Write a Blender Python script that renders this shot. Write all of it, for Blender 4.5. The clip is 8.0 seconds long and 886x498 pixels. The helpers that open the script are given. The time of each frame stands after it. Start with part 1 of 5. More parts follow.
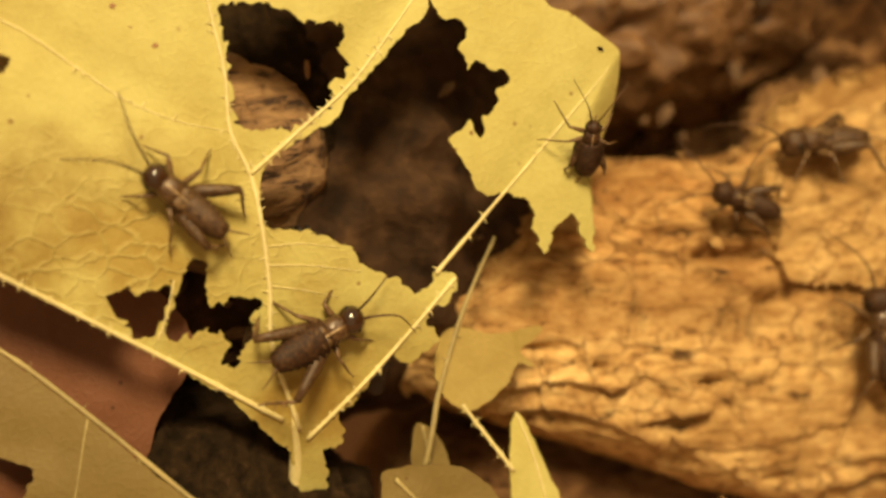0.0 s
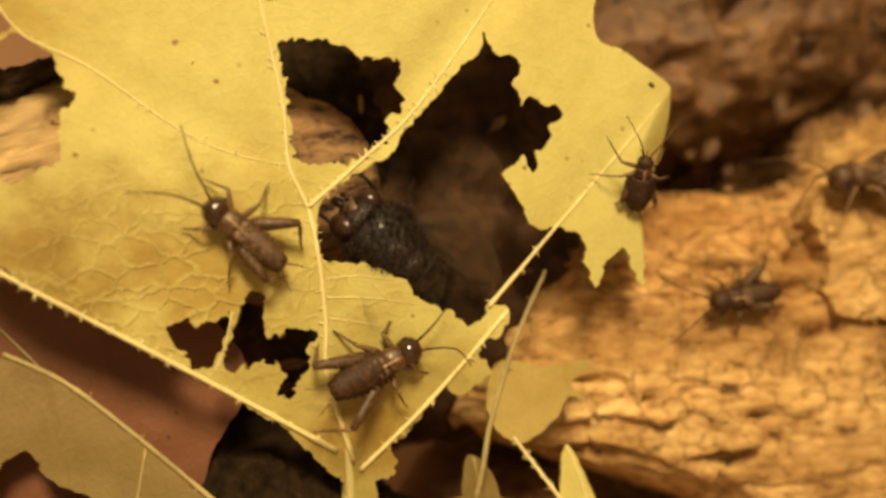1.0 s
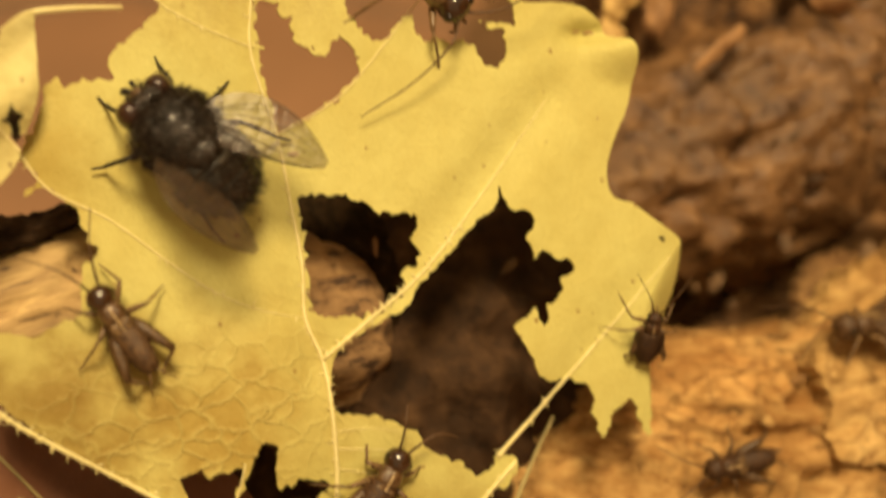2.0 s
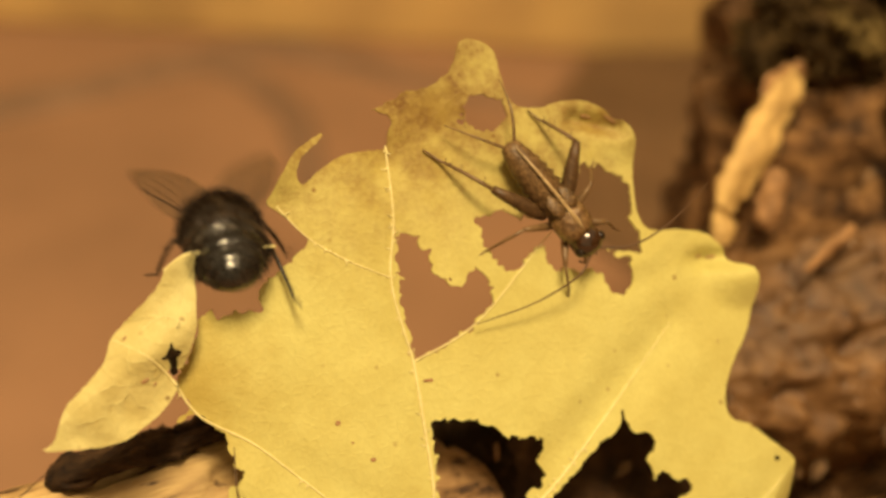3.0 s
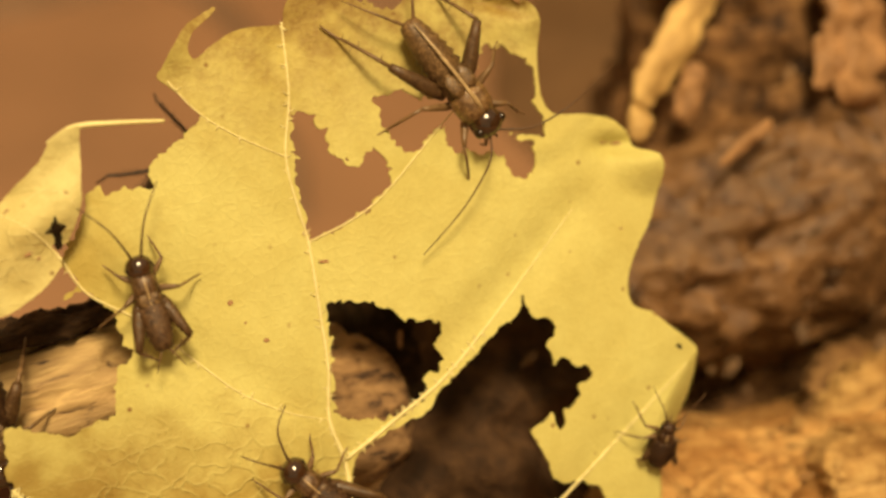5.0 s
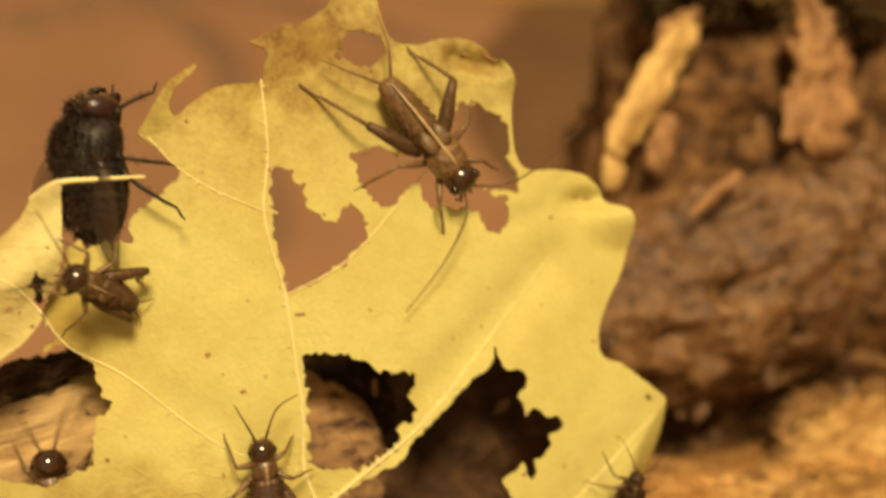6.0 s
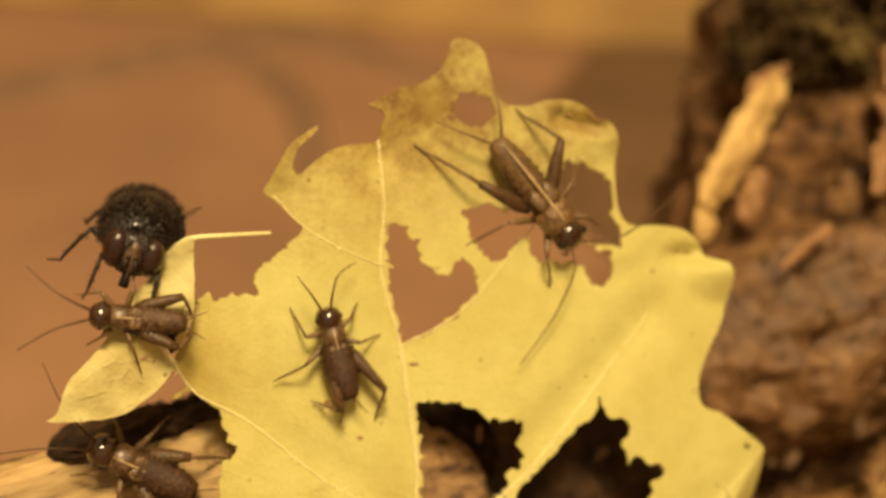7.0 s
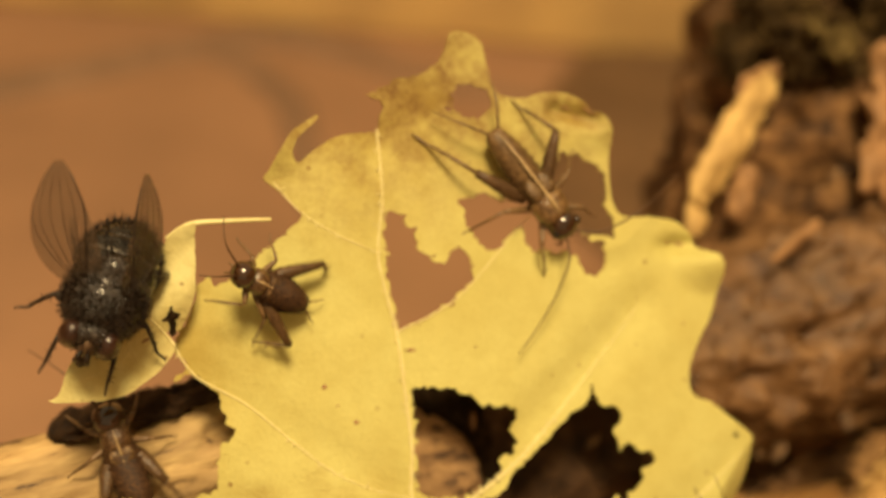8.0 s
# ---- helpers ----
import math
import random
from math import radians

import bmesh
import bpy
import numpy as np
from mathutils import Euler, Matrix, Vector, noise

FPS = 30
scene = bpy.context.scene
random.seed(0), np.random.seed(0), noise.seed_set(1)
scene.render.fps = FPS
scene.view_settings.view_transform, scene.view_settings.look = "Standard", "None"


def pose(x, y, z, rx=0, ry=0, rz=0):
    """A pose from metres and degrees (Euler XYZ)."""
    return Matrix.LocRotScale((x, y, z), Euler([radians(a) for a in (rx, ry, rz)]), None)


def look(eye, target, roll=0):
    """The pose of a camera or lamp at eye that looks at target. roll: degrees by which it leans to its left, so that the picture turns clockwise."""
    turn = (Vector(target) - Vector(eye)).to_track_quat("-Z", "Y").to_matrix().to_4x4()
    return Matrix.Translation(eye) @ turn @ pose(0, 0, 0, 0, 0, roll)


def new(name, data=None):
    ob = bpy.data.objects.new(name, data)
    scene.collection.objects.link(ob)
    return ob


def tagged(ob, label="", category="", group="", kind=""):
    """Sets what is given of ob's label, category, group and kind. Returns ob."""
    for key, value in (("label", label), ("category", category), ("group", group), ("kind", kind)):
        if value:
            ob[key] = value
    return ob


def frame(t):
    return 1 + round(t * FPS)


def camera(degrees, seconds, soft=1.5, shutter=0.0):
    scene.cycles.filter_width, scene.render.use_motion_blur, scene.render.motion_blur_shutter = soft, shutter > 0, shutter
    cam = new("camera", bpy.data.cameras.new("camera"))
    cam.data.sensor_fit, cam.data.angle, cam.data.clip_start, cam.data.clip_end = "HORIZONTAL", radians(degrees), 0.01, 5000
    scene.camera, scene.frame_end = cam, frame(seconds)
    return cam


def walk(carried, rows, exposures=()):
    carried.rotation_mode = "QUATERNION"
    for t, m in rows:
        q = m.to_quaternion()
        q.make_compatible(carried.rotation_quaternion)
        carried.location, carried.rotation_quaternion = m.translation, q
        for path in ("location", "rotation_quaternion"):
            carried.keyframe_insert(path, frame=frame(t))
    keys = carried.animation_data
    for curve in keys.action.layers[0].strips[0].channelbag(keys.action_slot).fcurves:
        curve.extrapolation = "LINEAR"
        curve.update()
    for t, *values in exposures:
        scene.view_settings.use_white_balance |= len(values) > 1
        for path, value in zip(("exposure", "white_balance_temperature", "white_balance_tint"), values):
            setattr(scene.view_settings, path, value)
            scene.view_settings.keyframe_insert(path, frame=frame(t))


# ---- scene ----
cam = camera(38.1, 8.0, soft=3.0, shutter=0.5)
cam.data.dof.use_dof = True
cam.data.dof.focus_distance = 0.082
cam.data.dof.aperture_fstop = 18.0
PATH = [
    (0, (-0.00015, -0.00119, 0.09913), (0.0060, 0.8284, -0.4592), 0.18),
    (0.5, (-0.00100, -0.00125, 0.09881), (-0.0019, 0.8374, -0.4459), 0.01),
    (1, (-0.00221, -0.00176, 0.09986), (-0.0129, 0.8400, -0.4398), -0.13),
    (1.2, (-0.00249, -0.00148, 0.10008), (-0.0174, 0.8451, -0.4319), -0.21),
    (2.3, (-0.00581, 0.00291, 0.11195), (-0.0121, 0.8580, -0.4065), 2.37),
    (2.5, (-0.00799, 0.00404, 0.11533), (-0.0264, 0.8577, -0.4052), 2.38),
    (3, (-0.00954, 0.00482, 0.12027), (-0.0543, 0.8675, -0.3836), 1.96),
    (3.5, (-0.00934, 0.00580, 0.12086), (-0.0607, 0.8661, -0.3863), 1.76),
    (4, (-0.00693, 0.00437, 0.11768), (-0.0483, 0.8618, -0.3952), 1.92),
    (4.5, (-0.00483, 0.00350, 0.11444), (-0.0343, 0.8485, -0.4195), 2.45),
    (4.7, (-0.00469, 0.00442, 0.11568), (-0.0272, 0.8405, -0.4325), 3.02),
    (5.8, (-0.00349, 0.00400, 0.11805), (-0.0205, 0.8485, -0.4172), 3.73),
    (6, (-0.00432, 0.00436, 0.11997), (-0.0086, 0.8486, -0.4159), 4.50),
    (6.5, (-0.00776, 0.00311, 0.12156), (-0.0396, 0.8557, -0.4001), 3.36),
    (7, (-0.00824, 0.00148, 0.12260), (-0.0556, 0.8586, -0.3903), 3.19),
    (7.5, (-0.00819, 0.00034, 0.12401), (-0.0566, 0.8584, -0.3873), 3.62),
    (8, (-0.00867, -0.00060, 0.12218), (-0.0470, 0.8604, -0.3850), 3.98),
]
walk(cam, [(t, look(eye, target, roll)) for t, eye, target, roll in PATH])

# ---- light: one warm lamp above the tank, and the dim room over its open top ----
MM = 0.001
LEAF = Matrix(((0.9361, -0.19114, 0.29527, -0.01445), (0.35174, 0.50869, -0.78582, 0.07383),
               (0.0, 0.83946, 0.54342, 0.07117), (0, 0, 0, 1)))


def at(u, v, n=0.0):
    """A place in metres from millimetres along, up and out of the big leaf."""
    return LEAF @ Vector((u * MM, v * MM, n * MM))


world = bpy.data.worlds.new("room")
scene.world = world
world.use_nodes = True
world.node_tree.nodes["Background"].inputs[0].default_value = (1.0, 0.70, 0.36, 1)
world.node_tree.nodes["Background"].inputs[1].default_value = 0.53
lamp_data = bpy.data.lights.new("heat_lamp", "AREA")
lamp_data.shape, lamp_data.size, lamp_data.energy, lamp_data.color = "DISK", 0.16, 6.65, (1.0, 0.74, 0.39)
lamp = new("heat_lamp", lamp_data)
centre = at(4, -6)
travel = (LEAF.to_3x3() @ Vector((0.08, -0.58, -0.81))).normalized()
lamp.matrix_world = look(centre - travel * 0.60, centre)

# ---- materials ----
def shader(name):
    m = bpy.data.materials.new(name)
    m.use_nodes = True
    nodes, links = m.node_tree.nodes, m.node_tree.links
    bsdf = nodes["Principled BSDF"]
    coord = nodes.new("ShaderNodeTexCoord")
    scale = nodes.new("ShaderNodeMapping")
    scale.inputs["Scale"].default_value = (1000, 1000, 1000)
    links.new(coord.outputs["Object"], scale.inputs["Vector"])
    return m, nodes, links, bsdf, scale


def noise_node(nodes, links, vec, scale, detail=5.0, rough=0.55):
    n = nodes.new("ShaderNodeTexNoise")
    n.inputs["Scale"].default_value, n.inputs["Detail"].default_value, n.inputs["Roughness"].default_value = scale, detail, rough
    links.new(vec, n.inputs["Vector"])
    return n.outputs["Fac"]


def ramp_node(nodes, links, fac, stops):
    r = nodes.new("ShaderNodeValToRGB")
    while len(r.color_ramp.elements) < len(stops):
        r.color_ramp.elements.new(0.5)
    for e, (p, c) in zip(r.color_ramp.elements, stops):
        e.position, e.color = p, (*c, 1) if len(c) == 3 else c
    links.new(fac, r.inputs["Fac"])
    return r.outputs["Color"]


def mix_node(nodes, links, kind, fac, a, b):
    m = nodes.new("ShaderNodeMix")
    m.data_type, m.blend_type = "RGBA", kind
    if isinstance(fac, float):
        m.inputs[0].default_value = fac
    else:
        links.new(fac, m.inputs[0])
    for slot, v in ((6, a), (7, b)):
        if isinstance(v, tuple):
            m.inputs[slot].default_value = (*v, 1)
        else:
            links.new(v, m.inputs[slot])
    return m.outputs[2]


def bump_node(nodes, links, bsdf, height, metres, strength=1.0, before=None):
    b = nodes.new("ShaderNodeBump")
    b.inputs["Strength"].default_value, b.inputs["Distance"].default_value = strength, metres
    links.new(height, b.inputs["Height"])
    if before is not None:
        links.new(before, b.inputs["Normal"])
    links.new(b.outputs["Normal"], bsdf.inputs["Normal"])
    return b.outputs["Normal"]


def surface(name, stops, grain=2.0, blotch=0.15, rough=0.6, bump=0.05, stretch=(1, 1, 1), metal=0.0, coat=0.0, specular=0.5, tone=0.35, rough_var=0.15):
    """A mottled surface: grain and blotch per millimetre, bump in millimetres."""
    m, nodes, links, bsdf, scale = shader(name)
    scale.inputs["Scale"].default_value = [1000 * s for s in stretch]
    vec = scale.outputs["Vector"]
    fine, wide = noise_node(nodes, links, vec, grain, 8.0, 0.62), noise_node(nodes, links, vec, blotch, 4.0)
    colour = ramp_node(nodes, links, fine, stops)
    shade = ramp_node(nodes, links, wide, ((0.3, (1 - tone,) * 3), (0.7, (1.0,) * 3)))
    links.new(mix_node(nodes, links, "MULTIPLY", 1.0, colour, shade), bsdf.inputs["Base Color"])
    r = ramp_node(nodes, links, fine, ((0.3, (max(rough - rough_var, 0.02),) * 3), (0.7, (min(rough + rough_var, 1.0),) * 3)))
    links.new(r, bsdf.inputs["Roughness"])
    bsdf.inputs["Metallic"].default_value = metal
    bsdf.inputs["Coat Weight"].default_value = coat
    bsdf.inputs["Specular IOR Level"].default_value = specular
    bump_node(nodes, links, bsdf, fine, bump * MM)
    return m


def leaf_surface(name, pale, deep, dirt, stain_and_dim=None, net_relief=1.0):
    """A dried leaf: net of fine veins, blotches, brown flecks; light comes through it."""
    m, nodes, links, bsdf, scale = shader(name)
    vec = scale.outputs["Vector"]
    wide, fine, mid = noise_node(nodes, links, vec, 0.11, 4.0), noise_node(nodes, links, vec, 3.5, 6.0), noise_node(nodes, links, vec, 0.6, 5.0)
    colour = ramp_node(nodes, links, wide, ((0.32, deep), (0.62, pale)))
    colour = mix_node(nodes, links, "MULTIPLY", 0.2, colour, ramp_node(nodes, links, fine, ((0.35, (0.78, 0.74, 0.62)), (0.6, (1, 1, 1)))))
    colour = mix_node(nodes, links, "MULTIPLY", 0.28, colour, ramp_node(nodes, links, mid, ((0.35, (0.8, 0.76, 0.62)), (0.6, (1, 1, 1)))))
    cells = nodes.new("ShaderNodeTexVoronoi")
    cells.inputs["Scale"].default_value = 0.62
    links.new(vec, cells.inputs["Vector"])
    flecks = ramp_node(nodes, links, cells.outputs["Distance"], ((0.05, (1, 1, 1)), (0.13, (0, 0, 0))))
    where = ramp_node(nodes, links, noise_node(nodes, links, vec, 0.23, 2.0), ((0.49, (0, 0, 0)), (0.60, (1, 1, 1))))
    spots = mix_node(nodes, links, "MULTIPLY", 1.0, flecks, where)
    colour = mix_node(nodes, links, "MIX", spots, colour, dirt)
    # soiled stretch towards the apex
    parts = nodes.new("ShaderNodeSeparateXYZ")
    links.new(vec, parts.inputs[0])
    reach = nodes.new("ShaderNodeMapRange")
    for k, v in (("From Min", 5.0), ("From Max", 16.0), ("To Min", 0.0), ("To Max", 1.0)):
        reach.inputs[k].default_value = v
    links.new(parts.outputs["Y"], reach.inputs["Value"])
    soil = ramp_node(nodes, links, noise_node(nodes, links, vec, 0.45, 8.0, 0.62), ((0.34, (0.06, 0.06, 0.06)), (0.58, (0.9, 0.9, 0.9))))
    soil = mix_node(nodes, links, "MULTIPLY", 1.0, soil, ramp_node(nodes, links, noise_node(nodes, links, vec, 2.6, 6.0, 0.7), ((0.32, (0.35, 0.35, 0.35)), (0.6, (1, 1, 1)))))
    soil = mix_node(nodes, links, "MULTIPLY", 1.0, soil, reach.outputs["Result"])
    colour = mix_node(nodes, links, "MIX", soil, colour, dirt)
    # old stains with wrinkles; the low ones also paint the drooping blade's shade
    mask = None
    for centre_at, wide_u, wide_v, tint in stain_and_dim or ():
        off = nodes.new("ShaderNodeVectorMath")
        off.operation, off.inputs[1].default_value = "SUBTRACT", (*centre_at, 0)
        links.new(vec, off.inputs[0])
        squash = nodes.new("ShaderNodeVectorMath")
        squash.operation, squash.inputs[1].default_value = "MULTIPLY", (1 / wide_u, 1 / wide_v, 0)
        links.new(off.outputs[0], squash.inputs[0])
        far = nodes.new("ShaderNodeVectorMath")
        far.operation = "LENGTH"
        links.new(squash.outputs[0], far.inputs[0])
        edge = nodes.new("ShaderNodeMath")
        edge.operation = "ADD"
        links.new(far.outputs["Value"], edge.inputs[0])
        links.new(noise_node(nodes, links, vec, 0.3, 5.0), edge.inputs[1])
        span = nodes.new("ShaderNodeMath")
        span.operation, span.inputs[1].default_value = "MULTIPLY", 0.69
        links.new(edge.outputs[0], span.inputs[0])
        spread = ramp_node(nodes, links, span.outputs[0], ((0.40, (1, 1, 1)), (0.70, (0.35, 0.35, 0.35)), (0.98, (0, 0, 0))))
        spread.node.color_ramp.interpolation = "EASE"
        colour = mix_node(nodes, links, "MULTIPLY", spread, colour, tint)
        if mask is None:
            mask = ramp_node(nodes, links, span.outputs[0], ((0.45, (1, 1, 1)), (1.0, (0.0, 0.0, 0.0))))
    links.new(colour, bsdf.inputs["Base Color"])
    bsdf.inputs["Roughness"].default_value = 0.62
    bsdf.inputs["Specular IOR Level"].default_value = 0.3
    net = nodes.new("ShaderNodeTexVoronoi")
    net.feature, net.inputs["Scale"].default_value = "DISTANCE_TO_EDGE", 1.5
    wn = nodes.new("ShaderNodeTexNoise")
    wn.inputs["Scale"].default_value = 0.8
    links.new(vec, wn.inputs["Vector"])
    add = nodes.new("ShaderNodeVectorMath")
    add.operation = "ADD"
    links.new(vec, add.inputs[0])
    links.new(wn.outputs["Color"], add.inputs[1])
    links.new(add.outputs[0], net.inputs["Vector"])
    ridge = ramp_node(nodes, links, net.outputs["Distance"], ((0.0, (1, 1, 1)), (0.12, (0.2, 0.2, 0.2)), (0.5, (0, 0, 0))))
    n1 = bump_node(nodes, links, bsdf, ridge, 0.03 * MM, 0.6)
    n2 = bump_node(nodes, links, bsdf, mid, 0.25 * MM, 0.25, n1)
    n3 = bump_node(nodes, links, bsdf, fine, 0.05 * MM, 0.6, n2)
    if stain_and_dim:
        fold = nodes.new("ShaderNodeTexVoronoi")
        fold.feature, fold.inputs["Scale"].default_value = "DISTANCE_TO_EDGE", 0.62
        turn = nodes.new("ShaderNodeMapping")
        turn.inputs["Rotation"].default_value, turn.inputs["Scale"].default_value = (0, 0, radians(-34)), (0.72, 1.08, 1.0)
        links.new(add.outputs[0], turn.inputs["Vector"])
        links.new(turn.outputs["Vector"], fold.inputs["Vector"])
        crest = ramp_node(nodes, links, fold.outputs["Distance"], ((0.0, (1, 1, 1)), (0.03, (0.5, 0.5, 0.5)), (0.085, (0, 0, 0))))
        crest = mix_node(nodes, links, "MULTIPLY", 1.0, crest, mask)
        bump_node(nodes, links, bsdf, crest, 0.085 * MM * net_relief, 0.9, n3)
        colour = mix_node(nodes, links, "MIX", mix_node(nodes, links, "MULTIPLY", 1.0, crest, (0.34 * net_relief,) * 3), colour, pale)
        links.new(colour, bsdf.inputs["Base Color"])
    glow = nodes.new("ShaderNodeBsdfTranslucent")
    links.new(colour, glow.inputs["Color"])
    blend = nodes.new("ShaderNodeMixShader")
    blend.inputs[0].default_value = 0.28
    links.new(bsdf.outputs[0], blend.inputs[1])
    links.new(glow.outputs[0], blend.inputs[2])
    links.new(blend.outputs[0], nodes["Material Output"].inputs["Surface"])
    return m


def crackled(name, crack, mid, pale, relief=1.0, brown_side=None):
    """Rotten wood that breaks into small blocks along the grain."""
    m, nodes, links, bsdf, scale = shader(name)
    scale.inputs["Scale"].default_value = (480, 1000, 1000)
    vec = scale.outputs["Vector"]
    warp = nodes.new("ShaderNodeTexNoise")
    warp.inputs["Scale"].default_value, warp.inputs["Detail"].default_value = 0.35, 4.0
    links.new(vec, warp.inputs["Vector"])
    add = nodes.new("ShaderNodeVectorMath")
    add.operation = "MULTIPLY_ADD"
    add.inputs[1].default_value = (2.4, 2.4, 2.4)
    links.new(warp.outputs["Color"], add.inputs[0])
    links.new(vec, add.inputs[2])
    fine, wide = noise_node(nodes, links, vec, 1.3, 8.0, 0.68), noise_node(nodes, links, vec, 0.12, 5.0, 0.6)
    colour = ramp_node(nodes, links, fine, ((0.43 - 0.11 / relief ** 0.5, crack), (0.43, mid), (0.62, pale)))
    blocks = nodes.new("ShaderNodeTexVoronoi")
    blocks.inputs["Scale"].default_value = 0.42
    links.new(add.outputs[0], blocks.inputs["Vector"])
    tint = ramp_node(nodes, links, blocks.outputs["Color"], ((0.1, (0.74, 0.69, 0.62)), (0.8, (1.0, 1.0, 1.0))))
    colour = mix_node(nodes, links, "MULTIPLY", 0.8, colour, tint)
    # long fibres of the grain
    fibre = nodes.new("ShaderNodeMapping")
    fibre.inputs["Scale"].default_value = (0.16, 1.0, 1.0)
    links.new(vec, fibre.inputs["Vector"])
    streak = noise_node(nodes, links, fibre.outputs["Vector"], 1.6, 6.0, 0.7)
    colour = mix_node(nodes, links, "MULTIPLY", 0.75, colour, ramp_node(nodes, links, streak, ((0.34, (0.52, 0.44, 0.34)), (0.52, (1, 1, 1)))))
    edges = nodes.new("ShaderNodeTexVoronoi")
    edges.feature, edges.inputs["Scale"].default_value = "DISTANCE_TO_EDGE", 0.55
    links.new(add.outputs[0], edges.inputs["Vector"])
    gap = ramp_node(nodes, links, edges.outputs["Distance"], ((0.0, (0.0, 0.0, 0.0)), (0.045, (1, 1, 1))))
    some = ramp_node(nodes, links, wide, ((0.42, (1, 1, 1)), (0.60, (0, 0, 0))))
    gap = mix_node(nodes, links, "SCREEN", 1.0, gap, some)
    # small rotted pits
    pit = ramp_node(nodes, links, noise_node(nodes, links, vec, 0.55, 4.0, 0.6), ((0.62, (1, 1, 1)), (0.67, (0.25, 0.25, 0.25)), (0.72, (0, 0, 0))))
    if brown_side:
        # browner towards the high y side, in patches
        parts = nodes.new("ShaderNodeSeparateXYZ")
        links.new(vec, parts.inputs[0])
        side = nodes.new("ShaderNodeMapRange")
        side.inputs["From Min"].default_value, side.inputs["From Max"].default_value = brown_side
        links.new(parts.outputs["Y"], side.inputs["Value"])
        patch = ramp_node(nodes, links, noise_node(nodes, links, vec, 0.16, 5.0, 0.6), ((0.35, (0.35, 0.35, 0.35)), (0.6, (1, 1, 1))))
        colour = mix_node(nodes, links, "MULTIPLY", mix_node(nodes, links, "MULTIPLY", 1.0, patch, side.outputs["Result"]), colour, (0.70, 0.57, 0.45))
    colour = mix_node(nodes, links, "MIX", gap, tuple(c * 1.7 for c in crack), colour)
    colour = mix_node(nodes, links, "MIX", pit, tuple(c * 0.5 for c in crack), colour)
    links.new(mix_node(nodes, links, "MULTIPLY", 1.0, colour, ramp_node(nodes, links, wide, ((0.34, (0.52, 0.43, 0.34)), (0.58, (1, 1, 1))))), bsdf.inputs["Base Color"])
    bsdf.inputs["Roughness"].default_value = 0.8
    bsdf.inputs["Specular IOR Level"].default_value = 0.3
    n1 = bump_node(nodes, links, bsdf, gap, 0.3 * MM, 0.7)
    n2 = bump_node(nodes, links, bsdf, fine, 0.35 * MM * relief, 0.9, n1)
    bump_node(nodes, links, bsdf, noise_node(nodes, links, vec, 4.0, 6.0, 0.7), 0.3 * MM * relief, 0.8, n2)
    return m


def flecked(name, dark, pale):
    """Loose bits that differ from one another."""
    m, nodes, links, bsdf, scale = shader(name)
    info = nodes.new("ShaderNodeObjectInfo")
    colour = ramp_node(nodes, links, info.outputs["Random"], ((0.0, dark), (1.0, pale)))
    fine = noise_node(nodes, links, scale.outputs["Vector"], 1.5, 6.0)
    links.new(mix_node(nodes, links, "MULTIPLY", 1.0, colour, ramp_node(nodes, links, fine, ((0.3, (0.5, 0.46, 0.42)), (0.65, (1, 1, 1))))), bsdf.inputs["Base Color"])
    bsdf.inputs["Roughness"].default_value = 0.7
    bsdf.inputs["Specular IOR Level"].default_value = 0.25
    bump_node(nodes, links, bsdf, fine, 0.3 * MM)
    return m


def wing_surface(name):
    m, nodes, links, bsdf, scale = shader(name)
    vec = scale.outputs["Vector"]
    links.new(ramp_node(nodes, links, noise_node(nodes, links, vec, 1.2), ((0.3, (0.045, 0.028, 0.016)), (0.7, (0.095, 0.060, 0.034)))), bsdf.inputs["Base Color"])
    bsdf.inputs["Roughness"].default_value = 0.22
    bsdf.inputs["Specular IOR Level"].default_value = 0.6
    bsdf.inputs["Alpha"].default_value = 0.32
    bump_node(nodes, links, bsdf, noise_node(nodes, links, vec, 1.5), 0.16 * MM)
    return m


# the first two tints mix real browning with the lower flap's painted dimming
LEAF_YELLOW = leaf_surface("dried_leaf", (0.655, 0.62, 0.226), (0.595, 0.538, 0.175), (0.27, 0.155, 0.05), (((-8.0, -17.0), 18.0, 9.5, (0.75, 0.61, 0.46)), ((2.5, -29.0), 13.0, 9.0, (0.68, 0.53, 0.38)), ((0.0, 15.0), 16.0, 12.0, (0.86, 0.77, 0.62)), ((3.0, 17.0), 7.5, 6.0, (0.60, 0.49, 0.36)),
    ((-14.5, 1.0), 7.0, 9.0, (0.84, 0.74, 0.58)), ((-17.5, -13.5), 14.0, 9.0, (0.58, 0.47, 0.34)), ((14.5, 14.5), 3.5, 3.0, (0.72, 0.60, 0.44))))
LEAF_PALE = leaf_surface("dried_leaf_pale", (0.70, 0.655, 0.31), (0.62, 0.55, 0.215), (0.24, 0.14, 0.05), (((-19.0, 2.5), 9.0, 9.0, (0.90, 0.85, 0.76)),), 0.5)
LEAF_MID = leaf_surface("dried_leaf_dull", (0.52, 0.42, 0.145), (0.42, 0.32, 0.10), (0.14, 0.085, 0.03))
OLIVE_STALK = surface("olive_stalk", ((0.3, (0.30, 0.24, 0.09)), (0.7, (0.42, 0.35, 0.15))), 3.0, 0.3, 0.6, 0.03)
LEAF_OLIVE = leaf_surface("dried_leaf_olive", (0.27, 0.203, 0.072), (0.20, 0.143, 0.048), (0.12, 0.06, 0.022))
VEIN = surface("leaf_vein", ((0.3, (0.64, 0.56, 0.23)), (0.7, (0.78, 0.71, 0.37))), 3.0, 0.3, 0.55, 0.03, tone=0.2)
